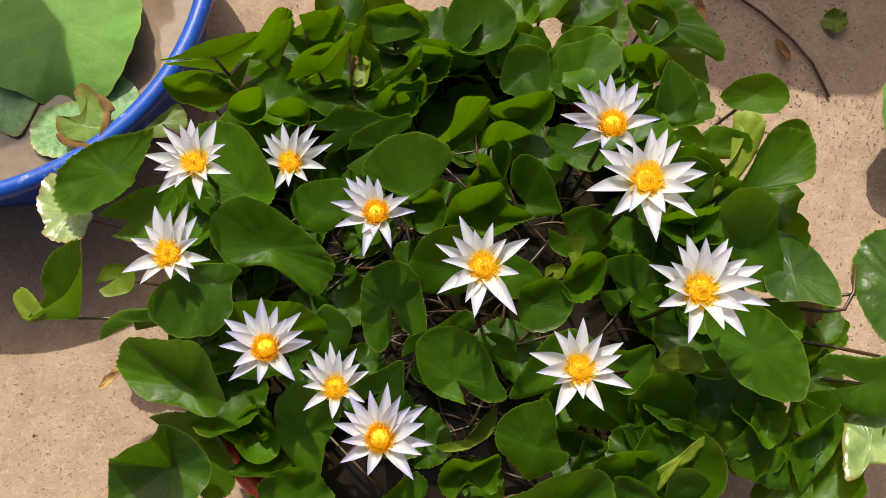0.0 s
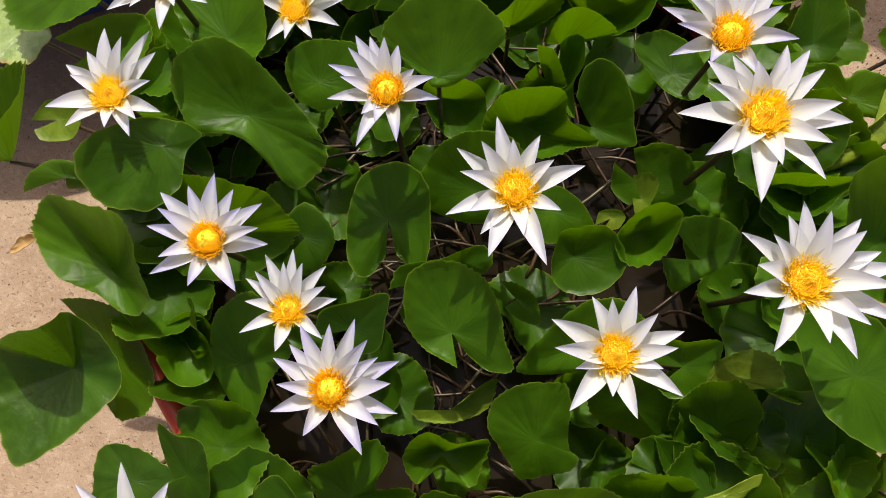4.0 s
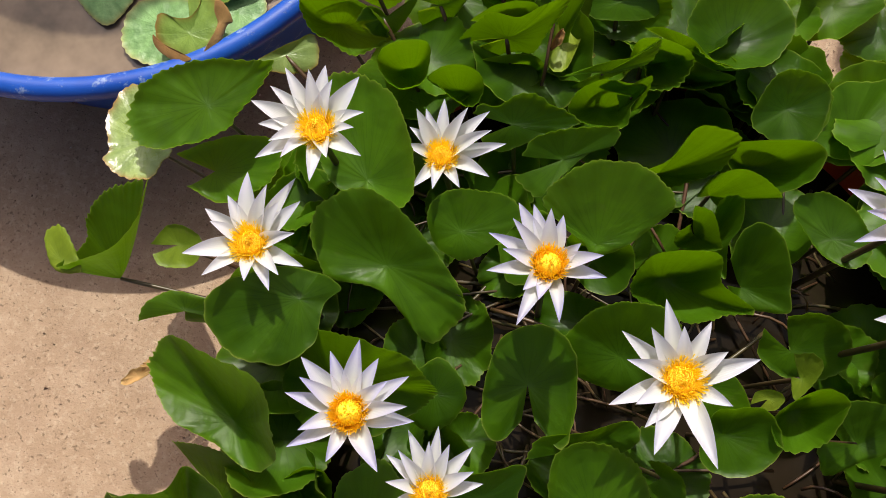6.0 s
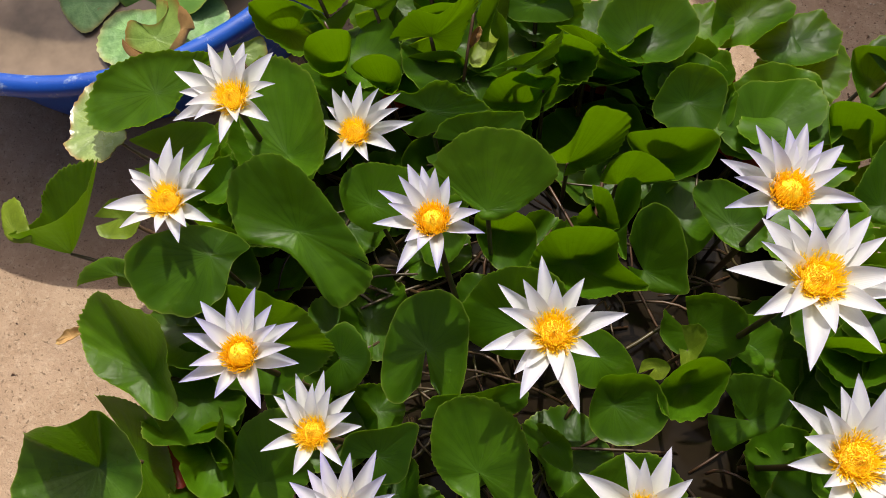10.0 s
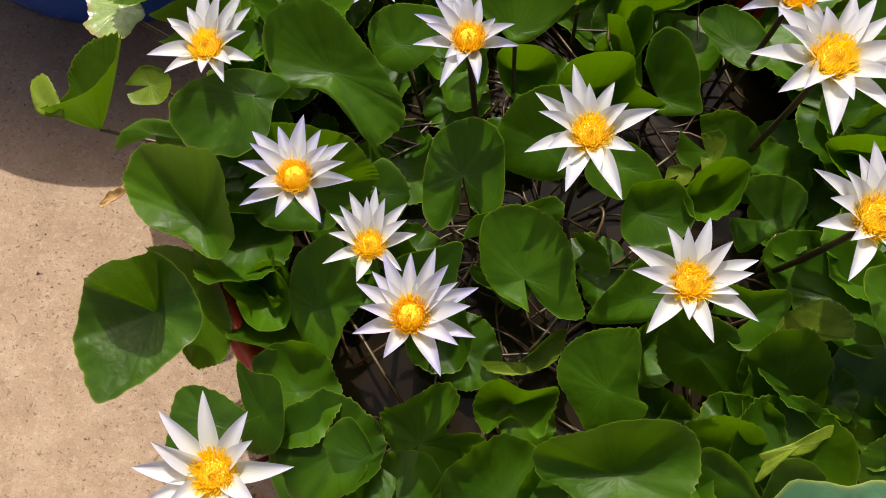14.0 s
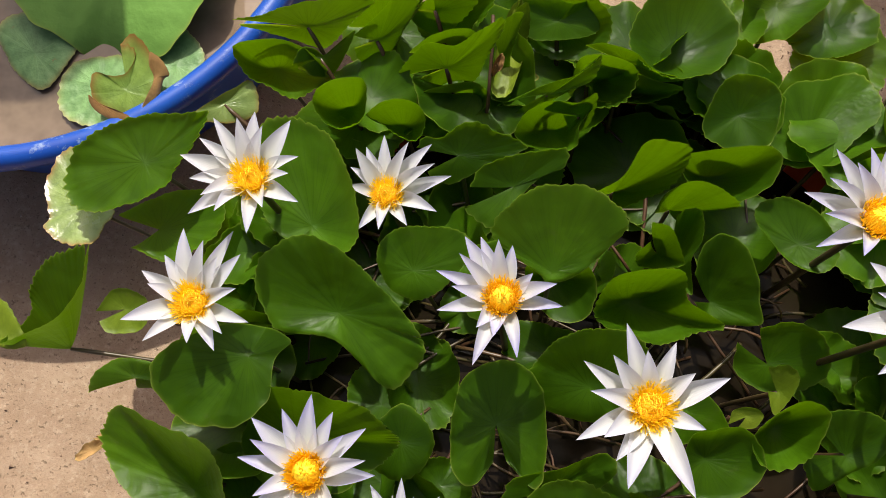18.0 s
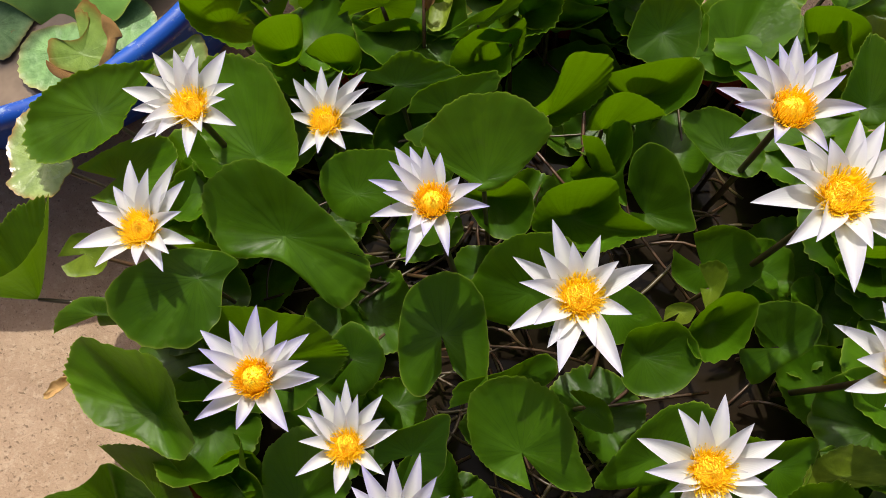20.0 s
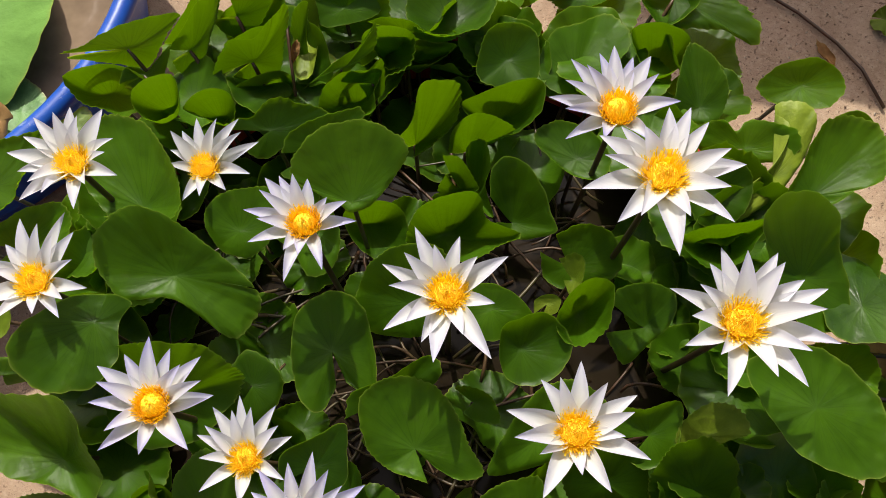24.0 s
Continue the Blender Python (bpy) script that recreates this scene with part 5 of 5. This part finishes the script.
lily_leaf(-0.111, 0.578, 0.338, ((-81, 4.6, -0.2), (22, 1.7, 1.2), (79, 4.4, 2.2), (99, 3.4, 1.7), (211, 1.5, 0.7), (257, 4.6, -0.3)), closed=True, look="pale")
lily_leaf(-0.031, 0.574, 0.320, ((-84, 4.2, 0.8), (-47, 5.2, 2.6), (-21, 4.6, 4.9), (-30, 1.4, 5.5), (-141, 1.8, 4.7), (-114, 4.4, 3.1)), jagged=True)
leaf(0.483, 0.089, 0.250, (-130, 0.053, 0), (104, 0.044, 13), (71, 0.050, 23), back=.9)
leaf(0.541, 0.097, 0.240, (-124, 0.049, 0), (88, 0.047, 12), (85, 0.053, 22), back=.9)
leaf(0.513, 0.017, 0.230, (-136, 0.046, 0), (120, 0.042, 14), (79, 0.047, 25), back=.9)
leaf(0.442, 0.013, 0.240, (-133, 0.048, 0), (103, 0.045, 13), (74, 0.051, 23), back=.9)
leaf(0.489, 0.146, 0.270, (-141, 0.041, 0), (99, 0.041, 14), (104, 0.036, 34), back=.9)
leaf(0.405, 0.056, 0.250, (-138, 0.043, 0), (117, 0.043, 13), (80, 0.039, 31), back=.9)
leaf(0.465, 0.185, 0.250, (-125, 0.043, 0), (97, 0.044, 0), (87, 0.039, 15), back=.9)
leaf(0.514, 0.216, 0.240, (-125, 0.045, 0), (82, 0.038, 0), (79, 0.038, 15), back=.9)
leaf(0.423, 0.215, 0.260, (-125, 0.043, 0), (82, 0.038, 0), (98, 0.031, 19), back=.9)


def cup_mesh(seed, left, front, right, rear, teeth, rough=1.0):
    """A leaf drawn up into a funnel; its rim runs through four places round the stalk."""
    rnd = random.Random(seed * 7)
    marks = [Vector(v) for v in (left, front, right, rear)]
    span = sum(v.xy.length for v in marks) / 4
    phases = [rnd.uniform(0, 6.28) for _ in range(4)]
    lip = [rnd.uniform(-1.1, 1.5) for _ in range(4)]
    seam = rnd.uniform(0.3, 3.7)
    tooth = rnd.choice((36, 44, 52))
    around, rings = 96, 18
    rows = []
    for i in range(rings + 1):
        q = i / rings
        row = []
        for j in range(around + 1):
            s = (seam + 4 * j / around) % 4
            k, f = int(s), s - int(s)
            p0, p1, p2, p3 = marks[k - 1], marks[k], marks[(k + 1) % 4], marks[(k + 2) % 4]
            rim = 0.5 * (2 * p1 + (p2 - p0) * f + (2 * p0 - 5 * p1 + 4 * p2 - p3) * f * f + (3 * p1 - p0 - 3 * p2 + p3) * f ** 3)
            th = 2 * math.pi * j / around
            size = 1 + 0.09 * rough * noise.noise((2.5 * math.cos(th), 2.5 * math.sin(th), seed * 1.3)) * (1 if rough == 1 else 1 + noise.noise((9 * math.cos(th), 9 * math.sin(th), seed)))
            size *= 1 + (((0.05 if teeth else 0.02) + 0.07 * abs(noise.noise((4 * math.cos(th), 4 * math.sin(th), seed)))) * abs((th * tooth / 6.283) % 1 - 0.5) * 2 * q ** 8 if teeth or seed % 2 else 0.006 * math.sin(th * 19) * q ** 6)
            # the two lobes pass one over the other at the seam
            lap = (0.5 - j / around) * 0.05 * span
            turn = lip[k] * (1 - f) + lip[(k + 1) % 4] * f
            flat = rim.xy * size * (q ** 0.75 + (0.07 * turn * q ** 7 if turn > 0 else 0.2 * turn * q ** 11))
            h = rim.z * (q ** 1.7 - 0.35 * max(0.0, turn) * q ** 9 - 0.3 * min(0.0, turn) * (q ** 6 - 0.9 * q ** 16)) + lap * q
            h += span * q ** 2 * (0.05 * math.sin(3 * th + phases[0]) + 0.03 * math.sin(5 * th + phases[1]))
            h += span * q ** 4 * (0.035 * math.sin(9 * th + phases[2]) + 0.09 * noise.noise((2.2 * math.cos(th), 2.2 * math.sin(th), seed * 0.7)) + 0.05 * noise.noise((5 * math.cos(th), 5 * math.sin(th), seed * 0.9)))
            crease = abs(math.sin(0.5 * (th + phases[3]) * 5)) - 0.6
            h += span * 0.035 * q * (1 - 0.5 * q) * crease
            at = Vector((flat.x, flat.y, seed * 0.37))
            h += span * q * rough * (0.06 * noise.noise(at * 20) + 0.03 * noise.noise(at * 50))
            row.append(((flat.x, flat.y, h), (j / around, q)))
        rows.append(row)
    bm = bmesh.new()
    thin = Vector((0, 0, -0.0008))
    sheet(bm, rows)
    upper = len(bm.faces)
    sheet(bm, [[(Vector(p) + thin, uv) for p, uv in row] for row in rows[::-1]])
    sheet(bm, [rows[-1], [(Vector(p) + thin, uv) for p, uv in rows[-1]]])
    for k, face in enumerate(bm.faces):
        face.material_index = int(k >= upper)
    return bm


def cup_leaf(x, y, z, left, front, right, rear, gloss=False):
    LEAF_COUNT[0] += 1
    bm = cup_mesh(LEAF_COUNT[0], left, front, right, rear, False)
    rnd = random.Random(LEAF_COUNT[0] * 7)
    ob = part("water_lily_leaf", bm, LEAF_GLOSSY if gloss else LEAF)
    ob.data.materials.append(LEAF_UNDER)
    ob.location = (x, y, z)
    tagged(ob, "green water lily leaf drawn up into a cup", "leaf", "water lily leaves")
    leaf_stalk(ob, x, y, z, rnd)
    return ob


cup_leaf(-0.118, -0.110, 0.280, (-0.072, 0.025, 0.016), (0.011, -0.068, -0.024), (0.072, -0.015, 0.000), (-0.040, 0.068, 0.028), gloss=True)
cup_leaf(0.012, -0.105, 0.290, (-0.057, 0.004, 0.024), (0.008, -0.047, 0.000), (0.046, 0.011, 0.024), (-0.017, 0.037, 0.028))
cup_leaf(0.110, -0.092, 0.280, (-0.069, 0.007, 0.024), (0.006, -0.047, 0.000), (0.066, 0.012, 0.024), (-0.013, 0.042, 0.021))


BARE = ((-0.247, -0.014), (0.330, 0.441))  # where the red rim shows between the leaves


# ---- smaller leaves below the canopy, over the rim and round the stalks ----
def undergrowth():
    rnd = random.Random(41)
    made = 0
    while made < 90:
        a, q = rnd.uniform(0, 2 * math.pi), math.sqrt(rnd.uniform(0.02, 1))
        x, y = 0.04 + 0.42 * q * math.cos(a), 0.285 + 0.44 * q * math.sin(a)
        inner = math.hypot(x - 0.05, y - 0.2)
        if inner < 0.2 and rnd.random() < 0.4:
            continue
        if x < -0.3 and y < 0.25 or math.hypot(x + 0.742, y - 0.782) < 0.42 or (x > 0.36 and y > 0.42):
            continue
        if any(math.hypot(x - p, y - q) < 0.04 for p, q in BARE):
            continue
        away = math.hypot(x - LILY_X, y - LILY_Y)
        high = y > 0.42
        z = rnd.uniform(0.24, 0.27) if away < 0.3 else (rnd.uniform(0.275, 0.295) if high else rnd.uniform(0.29, 0.31))
        size = rnd.uniform(0.045, 0.068) if high else rnd.uniform(0.036, 0.058)
        side = rnd.uniform(0, 18) if high else rnd.uniform(-10, 45)
        leaf(x, y, z, (rnd.uniform(0, 360), size, rnd.uniform(-12, 8) if high else rnd.uniform(-15, 30)), (90, size * rnd.uniform(0.7, 1), side), (90, size * rnd.uniform(0.7, 1), side + rnd.uniform(-25, 10)),
             back=rnd.uniform(0.6, 1), teeth=rnd.random() < 0.3)
        made += 1


undergrowth()


def tangle():
    """Old stalks that lie crosswise over the water."""
    rnd = random.Random(77)
    for _ in range(230):
        a, q = rnd.uniform(0, 6.283), 0.3 * math.sqrt(rnd.random())
        x, y = LILY_X + q * math.cos(a), LILY_Y + q * math.sin(a)
        b, ln = rnd.uniform(0, 6.283), rnd.uniform(0.04, 0.15)
        d = Vector((math.cos(b), math.sin(b), rnd.uniform(-0.1, 0.15))) * ln
        p = Vector((x, y, rnd.uniform(0.236, 0.25)))
        if (p + d - Vector((LILY_X, LILY_Y, 0))).xy.length > 0.32:
            continue
        bm = bmesh.new()
        tube(bm, bow((0, 0, 0), d, (rnd.uniform(-0.03, 0.03), rnd.uniform(-0.03, 0.03), rnd.uniform(0.005, 0.03)), 6), rnd.uniform(0.001, 0.0022), 6)
        ob = part("old_stalk", bm, STALK)
        ob.location = p
        tagged(ob, "old brown lily stalk lying over dark water", "stalk", "old lily stalks")


tangle()


def rim_cover(start, sweep, count, seed):
    rnd = random.Random(seed)
    for k in range(count):
        a = radians(start + sweep * k / (count - 1) + rnd.uniform(-4, 4))
        r = 0.34 + rnd.uniform(-0.025, 0.025)
        size = rnd.uniform(0.055, 0.075)
        if any(math.hypot(LILY_X + r * math.cos(a) - p, LILY_Y + r * math.sin(a) - q) < 0.05 for p, q in BARE):
            continue
        leaf(LILY_X + r * math.cos(a), LILY_Y + r * math.sin(a), rnd.uniform(0.304, 0.316), (math.degrees(a) + rnd.uniform(-50, 50), size, rnd.uniform(-25, 5)),
             (90, size * rnd.uniform(0.8, 1), rnd.uniform(-15, 25)), (90, size * rnd.uniform(0.8, 1), rnd.uniform(-15, 25)), teeth=rnd.random() < 0.3)


rim_cover(235, 160, 14, 9)
rim_cover(120, 85, 9, 10)
rim_cover(15, 100, 12, 11)


# ---- the blue tub's leaves, litter and the lotus leaves ----
def other_leaf(kind, x, y, z, ahead, left, right, back=0.9, gap=6, curl=0.3, wave=0.003):
    LEAF_COUNT[0] += 1
    name, label, mat = {
        "lotus": ("lotus_leaf", "large matt green lotus leaf on a long stalk; the back ones unseen, added for shade", LOTUS if z < 0.5 else LOTUS_BLUE),
        "dryleaf": ("dead_leaf", "curled dead tan leaf, dry and brittle", DRY),
        "small": ("fallen_leaf", "small green leaf lying loose near the ground", LEAF_PALE),
    }[kind]
    if kind == "dryleaf":
        def arm(bearing, reach, lift):
            b, e = radians(bearing), radians(lift)
            return Vector((reach * math.cos(e) * math.cos(b), reach * math.cos(e) * math.sin(b), reach * math.sin(e)))
        far = arm(*ahead)
        bm = cup_mesh(LEAF_COUNT[0], arm(ahead[0] + left[0], left[1] * 0.75, left[2] + 15), far, arm(ahead[0] - right[0], right[1] * 0.75, right[2] + 15),
                      Vector((-far.x * back, -far.y * back, 0.3 * far.length)), True, 2.2)
    else:
        bm = blade(ahead, left, right, back, 1 if kind == "lotus" else gap, curl, wave, False, LEAF_COUNT[0], 0.9 if kind == "lotus" else 0.6, 0.6 if kind == "lotus" else 1.0)
    ob = part(name, bm, mat)
    ob.data.materials.append(mat)
    ob.location = (x, y, z)
    tagged(ob, label, "leaf")
    if kind == "lotus":
        bm = bmesh.new()
        foot = (0.12, -0.16, 0.004 - z) if z > 0.5 else ((-0.02, 0.03, 0.2 - z) if x < 0 else (0.05, 0.03, 0.004 - z))
        tube(bm, bow(foot, (0, 0, -0.014), (0.01, 0, 0.03)), 0.0045)
        part("leaf_stalk", bm, STALK, ob, "prickly green-brown lotus stalk")
    return ob



other_leaf('lotus', -0.577, 0.676, 0.234, (-93, 0.120, -5), (93, 0.132, 0), (82, 0.133, 0), back=1.1)
other_leaf('lotus', 0.178, -0.108, 0.790, (-166, 0.071, -3), (90, 0.071, 0), (90, 0.073, 0), back=1.0)
lily_leaf(-0.564, 0.522, 0.213, ((-106, 5.0, -0.1), (-60, 5.3, 0.0), (-17, 6.0, 0.1), (13, 6.1, 0.1), (36, 4.4, 0.1), (63, 4.5, -0.0), (104, 3.7, 0.0), (151, 4.9, 0.0), (182, 5.2, -0.1), (219, 5.5, -0.1)), closed=True, stalk=False, look="pad")
lily_leaf(-0.486, 0.561, 0.214, ((-80, 4.4, 0.0), (-23, 2.5, 0.0), (32, 3.3, 0.0), (79, 4.2, 0.0), (105, 5.2, 0.0), (128, 3.8, 0.0), (175, 2.1, 0.0), (254, 3.9, 0.1)), closed=True, stalk=False, look="pad")
lily_leaf(-0.522, 0.512, 0.238, ((-166, 3.9, 0.1), (-139, 3.2, -0.3), (-81, 2.7, -0.7), (-30, 2.6, -0.5), (2, 2.9, -0.2), (32, 3.7, 0.2), (35, 4.9, 0.3), (51, 5.0, 0.6), (66, 4.9, 0.9), (83, 5.7, 1.3), (98, 6.3, 1.5), (110, 5.3, 1.3), (101, 5.3, 1.3), (91, 4.9, 1.2), (87, 3.8, 0.9), (102, 2.0, 0.5), (149, 2.4, 0.5), (158, 3.7, 0.6), (168, 4.2, 0.6)), closed=True, stalk=False, look="torn")
lily_leaf(-0.488, 0.528, 0.252, ((129, 1.3, 1.0), (195, 0.3, 0.2), (253, 1.9, -0.4), (254, 3.6, -0.7), (264, 3.6, -1.3), (280, 1.8, -1.0), (375, 0.6, -0.4), (397, 1.3, -0.4), (430, 1.7, 0.2), (453, 2.2, 1.0), (471, 2.4, 1.6)), closed=True, stalk=False, look="dry")
lily_leaf(-0.544, 0.490, 0.243, ((177, 1.5, -0.4), (245, 0.8, -0.5), (323, 2.4, -0.2), (345, 3.9, 0.6), (348, 2.0, 0.4), (513, 0.6, -0.0), (511, 2.0, -0.0)), closed=True, stalk=False, look="dry")
lily_leaf(-0.654, 0.550, 0.212, ((157, 5.9, 0.0), (206, 3.3, 0.0), (262, 3.4, 0.0), (298, 4.7, 0.0), (330, 4.0, 0.0), (369, 4.6, 0.0), (395, 5.8, 0.0), (443, 5.7, 0.0), (489, 6.3, 0.0)), closed=True, stalk=False, look="pad")
other_leaf('dryleaf', -0.424, 0.136, 0.308, (215, 0.022, -25), (70, 0.009, 20), (90, 0.011, 10), wave=.006)
other_leaf('dryleaf', -0.412, 0.150, 0.306, (190, 0.017, -10), (90, 0.008, 25), (70, 0.01, 5), wave=.006)
other_leaf('dryleaf', -0.051, -0.129, 0.200, (-137, 0.066, -49), (92, 0.028, 0), (161, 0.035, 34), wave=.012)
other_leaf('dryleaf', -0.264, -0.141, 0.012, (-107, 0.014, 0), (94, 0.018, 16), (107, 0.011, 28), wave=.004)
other_leaf('dryleaf', -0.415, 0.186, 0.012, (-141, 0.017, 0), (82, 0.020, 14), (119, 0.016, 19), wave=.004)
other_leaf('dryleaf', 0.603, 0.753, 0.008, (112, 0.028, -0), (96, 0.015, 12), (76, 0.013, 13), wave=.003)
other_leaf('dryleaf', 0.461, 0.836, 0.008, (-79, 0.030, 0), (99, 0.014, 13), (111, 0.013, 13), wave=.003)
other_leaf('dryleaf', 0.491, 0.242, 0.200, (-155, 0.025, 0), (51, 0.027, 0), (114, 0.019, 32), wave=.01)
other_leaf('dryleaf', 0.157, 0.601, 0.280, (124, 0.035, 58), (90, 0.016, 0), (133, 0.021, 74), wave=.008)
other_leaf('small', 0.701, 0.812, 0.010, (-32, 0.023, 26), (120, 0.020, 15), (73, 0.027, 11))
other_leaf('lotus', 0.778, 0.595, 0.120, (180, 0.076, 0), (82, 0.078, 0), (98, 0.080, 0))
other_leaf('dryleaf', 0.471, 0.245, 0.295, (-43, 0.054, -34), (73, 0.034, 17), (88, 0.036, 0))
other_leaf('dryleaf', 0.407, 0.210, 0.330, (-111, 0.017, -36), (83, 0.016, 0), (90, 0.018, 34))
other_leaf('dryleaf', -0.120, 0.553, 0.360, (-114, 0.022, -66), (93, 0.009, 0), (14, 0.012, 58))
other_leaf('dryleaf', -0.010, -0.129, 0.260, (-131, 0.030, -42), (110, 0.020, 0), (81, 0.018, 33))

# ---- unseen lotus leaves added off to the back to shade ground and blue tub ----
for x, y, z, size in ((0.28, 1.52, 0.9, 0.19), (0.6, 1.53, 0.9, 0.2), (0.93, 1.58, 0.92, 0.19), (-0.25, 1.72, 0.92, 0.17), (0.05, 1.76, 0.95, 0.2), (0.4, 1.84, 1.0, 0.22), (0.75, 1.86, 1.0, 0.22),
                      (-0.5, 1.86, 0.98, 0.17), (1.15, 1.72, 0.9, 0.2), (-0.84, 1.20, 1.01, 0.142), (0.29, 1.51, 0.95, 0.13), (0.35, 1.49, 0.95, 0.13), (0.43, 1.51, 0.95, 0.13), (0.49, 1.52, 0.95, 0.13), (0.53, 1.49, 0.95, 0.13)):
    other_leaf("lotus", x, y, z, (250, size, -4), (90, size, 5), (90, size, 3), back=1.0)


# ---- a twig, runners and grit ----
def bar(name, points, radius, mat, label, category):
    bm = bmesh.new()
    tube(bm, points, radius, 6)
    return tagged(part(name, bm, mat), label, category)


bar("twig", [(0.47, 0.91, 0.006), (0.53, 0.865, 0.005), (0.574, 0.83, 0.005), (0.624, 0.775, 0.006), (0.655, 0.73, 0.005), (0.677, 0.666, 0.004)], 0.0028, STALK, "thin dark twig lying on the ground", "twig")
bar("old_stalk", [(-0.131, 0.596, 0.37), (-0.1265, 0.5635, 0.36), (-0.1245, 0.54, 0.345), (-0.123, 0.522, 0.33), (-0.125, 0.51, 0.29), (-0.12, 0.49, 0.22)], 0.0018, STALK, "thin dry brown lily stalk standing among the leaves", "stalk")
bar("runner", [(0.40, 0.225, 0.27), (0.467, 0.231, 0.295), (0.5, 0.226, 0.30), (0.526, 0.229, 0.30), (0.541, 0.252, 0.30), (0.55, 0.29, 0.295)], 0.0026, STALK, "bent brown lily stalk reaching over the rim", "stalk")
bar("runner", [(0.40, 0.2, 0.27), (0.475, 0.189, 0.28), (0.518, 0.182, 0.28), (0.58, 0.171, 0.27)], 0.0026, STALK, "bent brown lily stalk reaching over the rim", "stalk")


def grit():
    rnd = random.Random(5)
    bm = bmesh.new()
    for k in range(3400):
        x, y = rnd.uniform(-1.0, 1.1), rnd.uniform(-0.5, 1.1)
        if k > 900:
            x, y = rnd.uniform(0.2, 0.95), rnd.uniform(0.55, 1.1)
        if math.hypot(x - LILY_X, y - LILY_Y) < 0.28 or math.hypot(x + 0.742, y - 0.782) < 0.31:
            continue
        r = rnd.uniform(0.0006, 0.0022) * (1.6 if rnd.random() < 0.06 else 1)
        vs = [bm.verts.new((x + r * dx * rnd.uniform(0.6, 1.5), y + r * dy * rnd.uniform(0.6, 1.5), -0.001 + r * dz)) for dx, dy, dz in ((1, 0, 0), (-0.4, 0.9, 0), (-0.5, -0.8, 0), (0.1, 0.1, 1.1))]
        for f in ((0, 1, 3), (1, 2, 3), (2, 0, 3)):
            bm.faces.new([vs[k] for k in f])
    tagged(part("grit", bm, GRIT, smooth=False), "scattered small grit and sand grains on concrete", "grit", kind="stuff")


grit()
